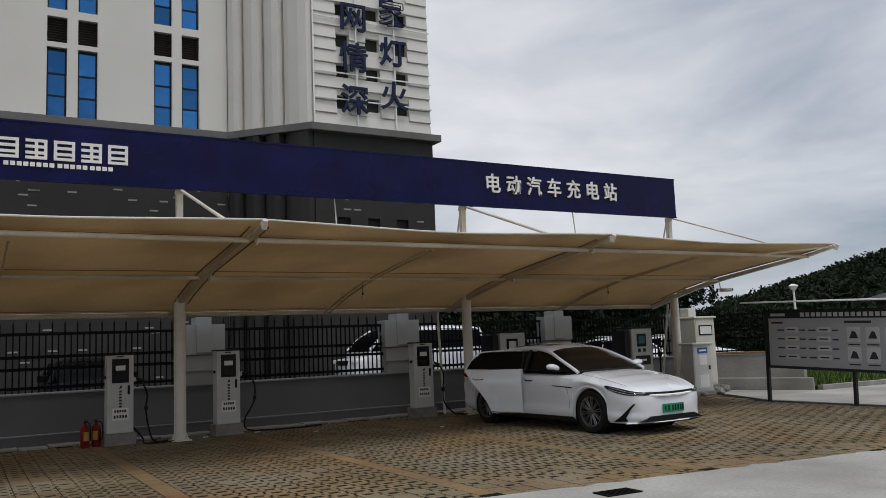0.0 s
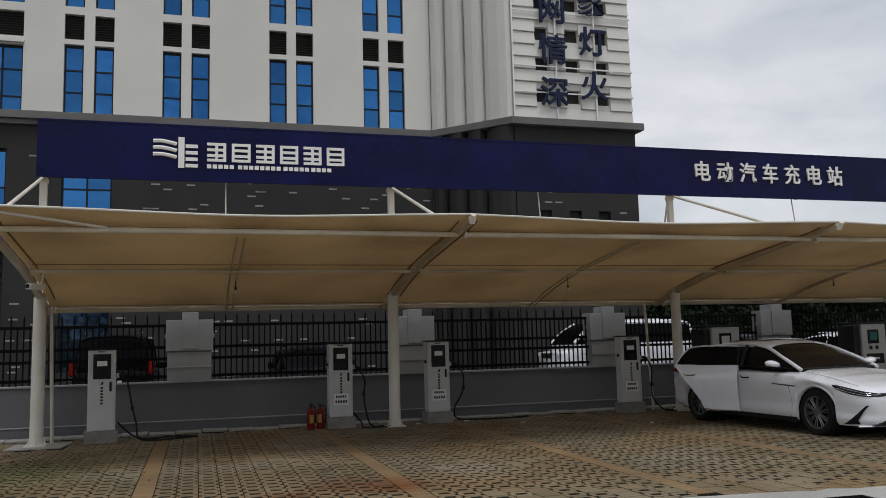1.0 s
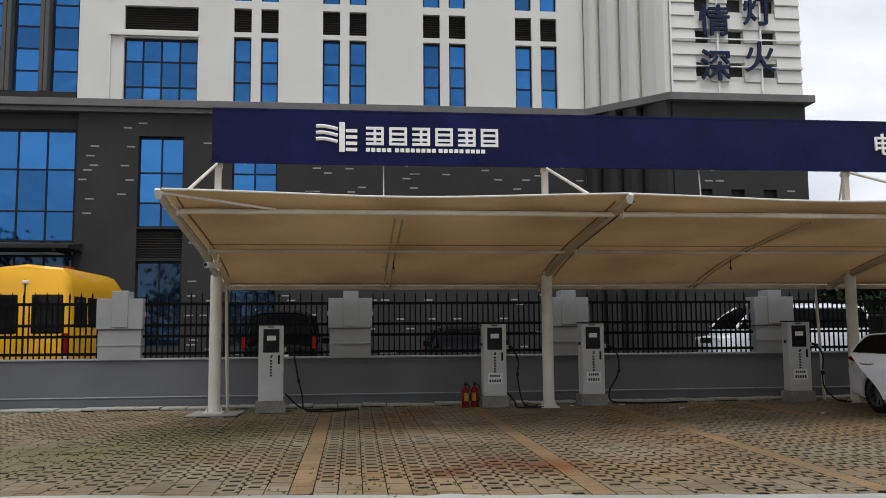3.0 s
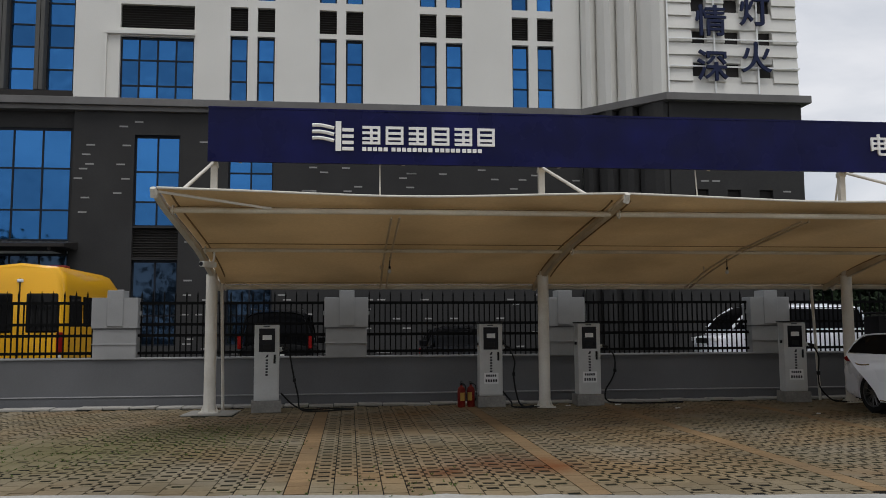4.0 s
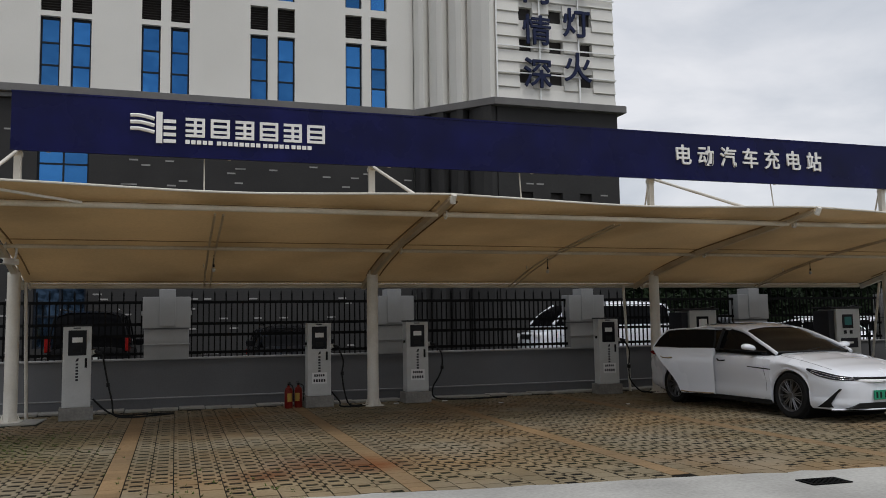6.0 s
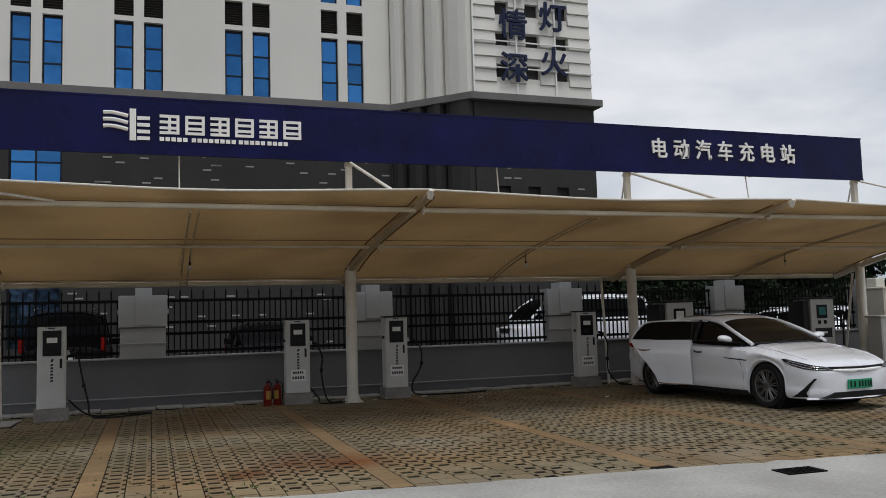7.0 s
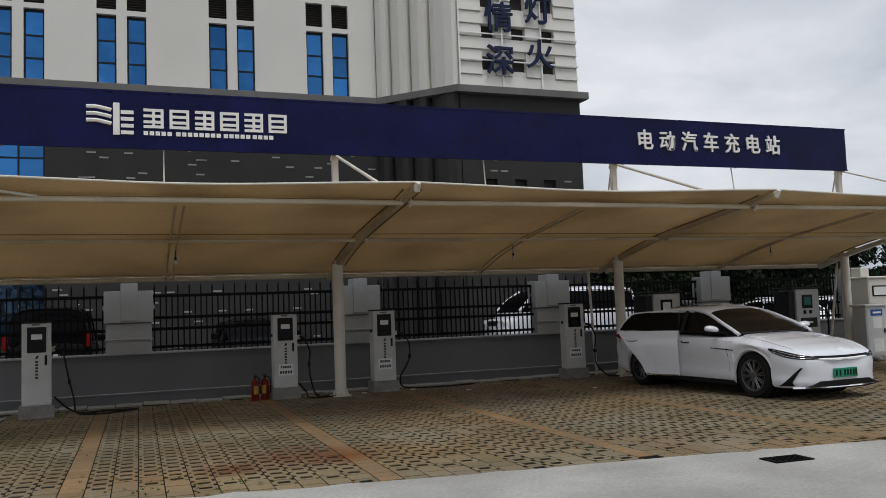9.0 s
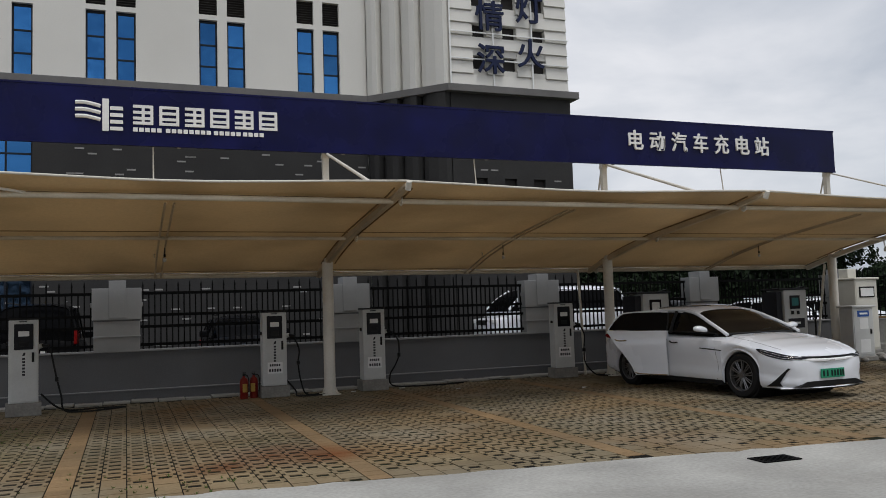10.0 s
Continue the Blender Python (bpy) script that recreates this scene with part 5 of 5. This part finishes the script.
def switch_cabinet(name, label, x, y, w, d, z0, z1, mat, small):
    c = thing(name, label, "cabinet", (x, y, 0))
    part("footing", B((-w / 2 - 0.06, w / 2 + 0.06, -0.04, d + 0.04, 0.0, z0 - 0.001), bevel=0.02), "rubble", c, "rough stone footing")
    part("case", B((-w / 2, w / 2, 0, d, z0, z1), bevel=0.012), mat, c)
    part("cap", B((-w / 2 - 0.05, w / 2 + 0.05, -0.05, d + 0.05, z1 + 0.001, z1 + 0.06), bevel=0.02), mat, c)
    part("door", B((-w / 2 + 0.03, w / 2 - 0.03, -0.012, -0.001, z0 + 0.05, z1 - 0.05), bevel=0.004), mat, c)
    if small:
        part("blue_label", B((-0.19, 0.19, -0.016, -0.0125, z1 - 0.22, z1 - 0.07)), "label_blue", c)
        part("blue_label_bar", B((-0.12, 0.14, -0.019, -0.0165, z1 - 0.165, z1 - 0.12)), "letter", c)
        part("notice", B((-0.13, 0.15, -0.016, -0.0125, z1 - 0.52, z1 - 0.26)), "paper", c)
        part("notice", B((-0.14, 0.19, -0.016, -0.0125, z0 + 0.10, z0 + 0.42)), "paper", c)
        part("door_handle", B((0.20, 0.25, -0.035, -0.0125, z0 + 0.55, z0 + 0.66), bevel=0.006), "plastic_black", c)
    else:
        part("window_frame", B((-0.26, 0.26, -0.028, -0.0125, z1 - 0.46, z1 - 0.18), bevel=0.006), "plastic_black", c)
        part("window_pane", B((-0.22, 0.22, -0.034, -0.0285, z1 - 0.425, z1 - 0.215)), "paper", c)
        part("top_box", B((-w / 2 + 0.05, -w / 2 + 0.35, d - 0.35, d - 0.05, z1 + 0.061, z1 + 0.30), bevel=0.02), mat, c)
    return c


switch_cabinet("switch_cabinet", "small grey metal switch cabinet with blue label", 19.72, -0.66, 0.68, 0.40, 0.12, 1.32, "cabinet", True)
switch_cabinet("meter_cabinet", "tall beige metal meter cabinet with viewing window", 20.62, 0.0, 0.76, 0.60, 0.22, 2.03, "cabinet_beige", False)
for k, (x, y, s) in enumerate(((20.25, -0.72, 0.11), (20.42, -0.5, 0.15), (20.2, -0.45, 0.12), (21.1, -0.12, 0.16), (19.55, -0.8, 0.09))):
    bm = bmesh.new()
    bmesh.ops.create_icosphere(bm, subdivisions=2, radius=s)
    for v in bm.verts:
        v.co *= 1 + 0.35 * noise.noise(v.co * 9 + Vector((k * 3, 0, 0)))
        v.co.z *= 0.75
    st = tagged(part("stone", bm, "rubble"), "rough grey stone lying beside the cabinet", "stone", group="loose stones")
    st.location = (x, y, s * 0.55)

# ---- cameras and bulbs under the canopy ----


def cctv(x, y, z, turn):
    c = thing("security_camera", "white bullet security camera on a canopy beam", "camera", (x, y, z), turn, group="security cameras")
    part("housing", B((-0.055, 0.055, -0.16, 0.16, -0.05, 0.05), bevel=0.02), "letter", c, smooth=True)
    part("lens", R((0, -0.161, 0), (0, -0.17, 0), 0.038, None, 14), "screen", c)
    part("bracket", tube([(0, 0.1, 0.03), (0, 0.14, 0.12), (0, 0.14, 0.26)], 0.018, 8), "letter", c, smooth=True)


cctv(0.13, -1.55, 2.70, -35)
cctv(19.62, -1.7, 2.70, 30)
for x in (3.25, 9.75, 16.25):
    b = thing("bulb_lamp", "small clear bulb hanging unlit under the canopy", "lamp", (x + 0.05, -1.0, 2.62), group="bulbs under the canopy")
    part("cord", R((0, 0, 0.10), (0, 0, 0.26), 0.008, None, 6), "plastic_black", b)
    part("holder", R((0, 0, 0.05), (0, 0, 0.10), 0.02, 0.016, 10), "plastic_black", b)
    bm = bmesh.new()
    bmesh.ops.create_uvsphere(bm, u_segments=12, v_segments=8, radius=0.032)
    bmesh.ops.scale(bm, vec=(1, 1, 1.25), verts=bm.verts)
    part("bulb", bm, "board_panel", b, smooth=True)

# ---- notice board by the drive ----
nb = thing("notice_board", "dark framed outdoor notice board with grey face under a thin roof", "board", (19.0, -3.25, 0), -90)
nb.matrix_world = pose(19.0, -3.25, -0.02, 0, 2.2, -90)
# local x runs along the board, away from its far post; local -y faces the bays
for x in (0.0, 2.15, 4.3):
    part("post", B((x - 0.035, x + 0.035, -0.035, 0.035, 0, 2.28 if x else 2.2)), "board_dark", nb)
part("frame", B((0.05, 4.25, -0.055, 0.03, 2.08, 2.13), (0.05, 4.25, -0.055, 0.03, 0.80, 0.86), (0.05, 0.10, -0.052, 0.03, 0.86, 2.08), (4.2, 4.25, -0.052, 0.03, 0.86, 2.08)), "board_dark", nb)
part("header", B((0.10, 4.2, -0.045, 0.02, 1.93, 2.08)), "board_dark", nb)
for k in range(16):
    part("title_bar", B((0.95 + k * 0.135, 1.045 + k * 0.135, -0.05, -0.0455, 1.965, 2.055)), "board_panel", nb)
part("logo_bar", B((0.16, 0.55, -0.05, -0.0455, 1.98, 2.04)), "board_panel", nb)
part("face", B((0.10, 4.2, -0.04, 0.0, 0.86, 1.928)), "board_face", nb)
random.seed(5)
for r in range(4):
    for x0 in (0.55, 1.35):
        part("box_bar", B((x0, x0 + 0.32, -0.046, -0.0405, 1.62 - r * 0.2, 1.73 - r * 0.2)), "board_panel", nb)
        part("text_bar", B((x0 + 0.05, x0 + 0.26, -0.05, -0.0465, 1.66 - r * 0.2, 1.69 - r * 0.2)), "ink", nb)
        part("text_bar", B((x0 - 0.22, x0 - 0.04, -0.045, -0.0405, 1.65 - r * 0.2, 1.68 - r * 0.2)), "ink", nb)
        part("text_bar", B((x0 + 0.36, x0 + 0.5, -0.045, -0.0405, 1.65 - r * 0.2, 1.68 - r * 0.2)), "ink", nb)
part("text_bar", B((0.18, 0.48, -0.045, -0.0405, 1.81, 1.85)), "ink", nb)
part("text_bar", B((2.0, 2.6, -0.045, -0.0405, 1.82, 1.87)), "ink", nb)
for r in range(2):
    for k in range(5):
        x0 = 2.05 + k * 0.42
        pic = part("picture_panel", B((x0, x0 + 0.3, -0.045, -0.0405, 1.42 - r * 0.42, 1.74 - r * 0.42)), "board_panel", nb)
        part("drawing", prism([(x0 + 0.05, 1.50 - r * 0.42), (x0 + 0.12 + 0.02 * k, 1.66 - r * 0.42), (x0 + 0.2, 1.63 - r * 0.42), (x0 + 0.25, 1.5 - r * 0.42)], "y", -0.049, -0.0455), "ink", pic)
        part("caption_bar", B((x0 + 0.02, x0 + 0.28, -0.045, -0.0405, 1.36 - r * 0.42, 1.385 - r * 0.42)), "ink", nb)
part("roof", prism([(-0.45, 2.285), (0.30, 2.30), (0.30, 2.33), (-0.45, 2.315)], "x", -0.35, 4.7), "letter", nb, "thin white roof sheet")

# ---- end of the wall, path, grass and distance ----
side = Vector((22.6 - 21.45, -1.6 - 1.52, 0))
ang = math.degrees(math.atan2(side.y, side.x))
wall_side = tagged(part("wall_side", B((0, side.length, -0.13, 0.13, -0.2, 0.96)), "concrete"), "low grey wall that turns out past the cabinets", "wall", kind="structure")
wall_side.matrix_world = pose(21.45, 1.52, 0, 0, 0, ang)
part("plinth", B((0, side.length + 0.25, -0.22, -0.132, -0.2, 0.34), bevel=0.03), "concrete", wall_side)
part("coping", B((0, side.length, -0.15, 0.15, 0.961, 0.995), bevel=0.008), "pier_grey", wall_side)
part("plank", B((0.1, side.length - 0.4, -0.12, 0.02, 0.996, 1.06), bevel=0.006), "strip", wall_side, "brown wooden plank lying on the wall")
t = thing("iron_fence", "black iron railing on the wall that turns out", "fence", (21.45, 1.52, 0), ang, group="railings between the piers", kind="structure")
for z in (1.09, 1.45, 1.68, 2.12):
    part("rail", B((0.1, 2.6, -0.02, 0.02, z - 0.022, z + 0.022)), "iron", t)
for i in range(19):
    x = 0.15 + i * 0.135
    bm = B((x - 0.011, x + 0.011, -0.011, 0.011, 0.98, 2.27))
    rod(bm, (x, 0, 2.26), (x, 0, 2.37), 0.022, 0.003, 6)
    part("bar", bm, "iron", t)
path = tagged(part("path", prism([(19.3, -14), (60, -30), (60, -3.6), (22.6, -2.1), (21.2, 0.9), (19.8, 0.9), (20.3, -0.9), (19.3, -3.0)], "z", -0.2, 0.008), "concrete"), "pale concrete path beside the notice board", "path", kind="structure")
part("kerb", prism([(22.75, -1.98), (60, -3.5), (60, -3.35), (22.75, -1.83)], "z", -0.1, 0.12), "kerb", path)
lawn = tagged(part("lawn", prism([(22.8, -1.8), (60, -3.3), (60, 30), (24, 30)], "z", -0.2, 0.09), "grass"), "rough green lawn beyond the kerb", "lawn", kind="structure")
random.seed(21)
verts, faces = [], []
for i in range(9000):
    x, y = 22.9 + random.random() ** 1.6 * 14, -3.0 + random.random() * 14
    if y < -1.75 - (x - 22.8) * 0.0405:
        continue
    h, a = random.uniform(0.10, 0.34), random.uniform(0, 6.28)
    n = len(verts)
    c, s = 0.02 * math.cos(a), 0.02 * math.sin(a)
    verts += [(x - c, y - s, 0.08), (x + c, y + s, 0.08), (x + random.uniform(-0.1, 0.1), y + random.uniform(-0.1, 0.1), 0.08 + h)]
    faces.append((n, n + 1, n + 2))
me = bpy.data.meshes.new("grass")
me.from_pydata(verts, [], faces)
me.materials.append(M["grass"])
tagged(new("grass", me), "rough green grass blades on the lawn", "grass", kind="stuff")


def leaf_clumps(name, label, category, centres, leaf, seed, kind="stuff"):
    """Crowns of many small leaf faces round the centres (x, y, z, r)."""
    rnd = np.random.default_rng(seed)
    V, Fc = [], []
    for x, y, z, r, count in centres:
        d = rnd.normal(size=(count, 3))
        d /= np.linalg.norm(d, axis=1)[:, None]
        rad = r * rnd.uniform(0.55, 1.05, size=(count, 1))
        p = np.array([x, y, z]) + d * rad * np.array([1, 1, 0.85])
        u = rnd.normal(size=(count, 3))
        v = rnd.normal(size=(count, 3))
        s = leaf * rnd.uniform(0.6, 1.4, size=(count, 1))
        u = u / np.linalg.norm(u, axis=1)[:, None] * s
        v = v / np.linalg.norm(v, axis=1)[:, None] * s * 0.7
        for k in range(count):
            n = len(V)
            V += [tuple(p[k] - u[k]), tuple(p[k] + v[k]), tuple(p[k] + u[k]), tuple(p[k] - v[k])]
            Fc.append((n, n + 1, n + 2, n + 3))
    me = bpy.data.meshes.new(name)
    me.from_pydata(V, [], Fc)
    me.materials.append(M["leaf"])
    return tagged(new(name, me), label, category, kind=kind)


# wooded hill on the right, far off
HILL = ((38, 0.0), (44, 0.5), (50, 7.6), (54, 11.8), (58, 15.4), (66, 21), (90, 26))


def hill_place(az, r):
    """A spot on the hill by its bearing from the yard and distance."""
    x, y = 2.7 + r * math.sin(radians(az)), -16 + r * math.cos(radians(az))
    rise = min(1, max(0, (r - 95) / 105))
    z = -1 + (lerp_table(HILL, az) + 2.0 * noise.noise(Vector((x * 0.03, y * 0.03, 3)))) * rise * rise * (3 - 2 * rise)
    return Vector((x, y, z))


bm = bmesh.new()
g = [[bm.verts.new(hill_place(36 + i * 1.5, 90 + j * 8)) for j in range(20)] for i in range(37)]
for i in range(36):
    for j in range(19):
        bm.faces.new((g[i][j], g[i + 1][j], g[i + 1][j + 1], g[i][j + 1]))
tagged(part("hill", bm, "hill", smooth=True), "distant wooded green hillside", "hill", kind="structure")
random.seed(31)
cl = []
for k in range(1100):
    p = hill_place(random.uniform(45, 80), random.uniform(110, 215))
    if p.z > 0.6:
        cl.append((p.x, p.y, p.z + random.uniform(0.2, 1.4), random.uniform(1.2, 2.6), 90))
leaf_clumps("hill_trees", "distant dense green trees covering the hill", "trees", cl, 0.42, 8)
random.seed(32)
cl = [(random.uniform(24, 80), random.uniform(30, 44), random.uniform(0.2, 2.9), random.uniform(0.7, 1.2), 200) for k in range(520)]
cl += [(random.uniform(20, 60), random.uniform(34, 42), random.uniform(0.4, 5.3), random.uniform(0.8, 1.2), 200) for k in range(420)]
leaf_clumps("hedge", "dark green bushes along the far side of the yard", "bushes", cl, 0.2, 9)

# trees out of view, mirrored in low windows; sized to block low sky light
random.seed(52)
for k in range(17):
    x, y, h = -48 + k * 6.2 + random.uniform(-1.5, 1.5), -48 + random.uniform(-4, 4), random.uniform(10, 14)
    tr = thing("tree", "leafy green tree across the drive", "tree", (x, y, 0), group="trees across the drive")
    bm = tube([(0, 0, -0.2), (0.1, 0, h * 0.3), (-0.05, 0.1, h * 0.55), (0.05, 0, h * 0.8)], 0.16, 8)
    for a in range(5):
        th = a * 1.26 + k
        rod(bm, (0, 0, h * (0.35 + 0.07 * a)), (1.5 * math.cos(th), 1.5 * math.sin(th), h * (0.55 + 0.07 * a)), 0.07, 0.03, 6)
    part("trunk", bm, "bark", tr)
    cs = [(random.uniform(-2.4, 2.4), random.uniform(-2, 2), h * random.uniform(0.3, 0.95), random.uniform(1.0, 1.7), 120) for q in range(18)]
    crown = leaf_clumps("crown", "", "", cs, 0.26, 60 + k, kind="")
    crown.parent = tr

lamp = thing("street_lamp", "white street lamp with a small round head beyond the lawn", "lamp", (33.3, 6.5, 0))
part("pole", R((0, 0, 0), (0, 0, 3.3), 0.06, 0.045, 12), "letter", lamp, smooth=True)
part("head", R((0, 0, 3.3), (0, 0, 3.46), 0.10, 0.19, 16), "letter", lamp, smooth=True)
part("cap", R((0, 0, 3.462), (0, 0, 3.54), 0.21, 0.08, 16), "letter", lamp, smooth=True)
shed = thing("roofed_shed", "dark roofed shed among the far trees", "shed", (72, 20, 0))
part("wall", B((-5, 9, -4, 4, 0, 3.6)), "louvre", shed)
part("roof", prism([(-5.5, 3.6), (2, 4.9), (10, 3.6), (10, 3.8), (2, 5.1), (-5.5, 3.8)], "y", -5, 5), "louvre", shed)
far = thing("far_building", "distant pale low building behind the yard", "building", (52, 70, 0))
part("wall", B((-26, 22, 0, 8, 0, 4.2)), "facade", far)
for k in range(12):
    part("window", B((-24 + k * 3.8, -22 + k * 3.8, -0.05, 0.1, 1.2, 3.0)), "frame_dark", far)

# ---- kerb slabs at the wall's foot, drain and column pads ----
random.seed(3)
slab_me = bpy.data.meshes.new("slab")
bm = B((-0.24, 0.24, -0.20, 0.20, -0.04, 0.0), bevel=0.008)
bm.to_mesh(slab_me)
bm.free()
slab_me.materials.append(M["kerb"])
for k in range(52):
    o = new("slab", slab_me)
    o.parent = pave_bed
    o.matrix_world = pose(-5.0 + k * 0.5, 1.12 + random.uniform(-0.01, 0.01), 0.035 + random.uniform(-0.012, 0.012), random.uniform(-1, 1), random.uniform(-1, 1), random.uniform(-1, 1))
for x in (COLS[0], COLS[3]):
    part("column_pad", prism([(x - 0.5, -0.42), (x + 0.42, -0.45), (x + 0.48, 0.4), (x - 0.45, 0.45)], "z", -0.2, 0.011), "kerb", pave_bed, "splashed concrete pad")
dr = thing("drain_grate", "dark iron drain grate set in the concrete", "grate", (8.76, -9.42, 0.006), -3)
dr.scale = (0.9, 0.7, 1)
part("frame", B((-0.25, 0.25, -0.19, -0.16, 0.001, 0.012), (-0.25, 0.25, 0.16, 0.19, 0.001, 0.012), (-0.25, -0.22, -0.16, 0.16, 0.001, 0.012), (0.22, 0.25, -0.16, 0.16, 0.001, 0.012)), "iron", dr)
# flat dark sheet stands for the shade below the bars
part("pit", B((-0.22, 0.22, -0.16, 0.16, 0.001, 0.003)), "screen", dr)
for k in range(9):
    part("bar", B((-0.2 + k * 0.05 - 0.011, -0.2 + k * 0.05 + 0.011, -0.158, 0.158, 0.0035, 0.011)), "iron", dr)
for x, y, s in ((8.9, -0.55, 0.05), (11.0, -1.9, 0.04), (8.0, 0.35, 0.06), (6.95, 0.3, 0.05)):
    w = tagged(part("litter", prism([(-s, -s * 0.5), (s, -s * 0.3), (s * 1.3, s * 0.4), (-s * 0.6, s * 0.6)], "z", 0.0, 0.012), "paper"), "small scrap of white paper on the paving", "litter", group="scraps on the paving")
    w.location = (x, y, 0.004)

# ---- grass pavers ----
PW, PL, PH = 0.25, 0.25, 0.12


def paver_mesh(holes):
    """Vertices and faces of one paver, top at z 0; holes names which cells of its grid are cut out: the middle and the corners."""
    xs = [0.006, 0.040, 0.060, 0.190, 0.210, PW - 0.006]
    ys = [0.005, 0.052, 0.074, 0.176, 0.198, PL - 0.005]
    V, Fc = [], []
    idx = {}

    def v(x, y, z):
        k = (x, y, z)
        if k not in idx:
            idx[k] = len(V)
            V.append(k)
        return idx[k]

    def clear(i, j):
        return not (0 <= i < 5 and 0 <= j < 5) or (i, j) in holes

    for i in range(5):
        for j in range(5):
            if clear(i, j):
                continue
            a, b, c, d = xs[i], xs[i + 1], ys[j], ys[j + 1]
            Fc.append((v(a, c, 0), v(b, c, 0), v(b, d, 0), v(a, d, 0)))
            for di, dj, p, q in ((0, -1, (a, c), (b, c)), (1, 0, (b, c), (b, d)), (0, 1, (b, d), (a, d)), (-1, 0, (a, d), (a, c))):
                if clear(i + di, j + dj):
                    Fc.append((v(*q, 0), v(*p, 0), v(*p, -PH), v(*q, -PH)))
    return V, Fc


MID, CORNERS = ((2, 2),), ((0, 0), (0, 4), (4, 0), (4, 4))
kinds = [paver_mesh(h) for h in (MID + CORNERS, (), MID + CORNERS[:2], MID + CORNERS[2:], MID, CORNERS, MID + CORNERS[1:])]
shared = []
for V, Fc in kinds:
    me = bpy.data.meshes.new("paver")
    me.from_pydata(V, [], Fc)
    me.materials.append(M["paver"])
    shared.append(me)
STRIPS = (-0.98, 1.94, 4.86, 7.62, 10.50)
random.seed(77)
allv, allf, singles = [], [], 0
ny = int(10 / PL) + 1
# columns of pavers are set out bay by bay between the coloured strips
lefts = []
for a, b in ((-12.4, -0.98), (-0.98, 1.94), (2.18, 4.86), (5.10, 7.62), (7.86, 10.50), (10.74, 21.4)):
    n = round((b - a) / PW)
    lefts += [(a + i * (b - a) / n, (b - a) / n / PW) for i in range(n)]
for col, (x, wide) in enumerate(lefts):
    for j in range(ny):
        y = 0.9 - (j + 1) * PL - (col % 2) * PL / 2
        if y < edge_y(x) - 0.55 or x > 18.8 + max(0, (y + 3.2) * 0.45):
            continue
        if any(abs(x + 0.15 - c) < 0.5 and abs(y + 0.3) < 0.5 for c in (COLS[0], COLS[3])):
            continue
        f = noise.noise(Vector((x * 0.30, y * 0.42, 0))) + 0.25 * noise.noise(Vector((x * 3, y * 3, 5)))
        near_drive = max(0, 1 - (y - edge_y(x)) / 1.1)
        solid = f > 0.52 or random.random() < 0.02 + 0.8 * near_drive
        which = 1 if solid else random.choice((0, 0, 0, 0, 0, 2, 3, 6)) if f < 0.3 else random.choice((0, 2, 3, 4, 5, 6))
        z = random.uniform(-0.0025, 0.002) if y > edge_y(x) + 0.05 else -0.003
        if singles < 300 and 2.1 < x < 6.6 and y < -5.4:
            o = new("paver", shared[which])
            o.parent = pave_bed
            o.location = (x, y, z)
            o.scale = (wide, 1, 1)
            singles += 1
            continue
        V, Fc = kinds[which]
        n = len(allv)
        allv += [(a * wide + x, b + y, c + z) for a, b, c in V]
        allf += [tuple(q + n for q in f4) for f4 in Fc]
me = bpy.data.meshes.new("paver_field")
me.from_pydata(allv, [], allf)
me.materials.append(M["paver"])
field = new("paver_field", me)
field.parent = pave_bed
tagged(field, "worn tan grass pavers with square holes", kind="stuff")
strip_me = bpy.data.meshes.new("strip_paver")
bm = B((0.006, 0.234, 0.005, 0.195, -0.06, 0.002), bevel=0.004)
bm.to_mesh(strip_me)
bm.free()
strip_me.materials.append(M["strip"])
for s in STRIPS[1:]:
    for j in range(50):
        y = 0.7 - (j + 1) * 0.2
        if y < edge_y(s) + 0.03:
            break
        o = new("strip_paver", strip_me)
        o.parent = pave_bed
        o.location = (s, y, random.uniform(-0.002, 0.001))
# weeds that grow up between the pavers
random.seed(41)
verts, faces = [], []
for i in range(420):
    cx, cy = random.choice(((-1.2, -5.2), (-0.4, -3.6), (0.6, -4.4), (-2.2, -4.4), (0.5, -2.4), (2.6, -7.7)))
    x, y = random.gauss(cx, 0.7), random.gauss(cy, 0.6)
    for b in range(6):
        a = random.uniform(0, 6.28)
        h = random.uniform(0.01, 0.03)
        n = len(verts)
        verts += [(x, y, -0.005), (x + 0.014 * math.sin(a), y - 0.014 * math.cos(a), -0.005), (x + 0.03 * math.cos(a), y + 0.03 * math.sin(a), h)]
        faces.append((n, n + 1, n + 2))
me = bpy.data.meshes.new("weeds")
me.from_pydata(verts, [], faces)
me.materials.append(M["grass"])
tagged(new("weeds", me), "small green weeds growing between the pavers", "weeds", kind="stuff")
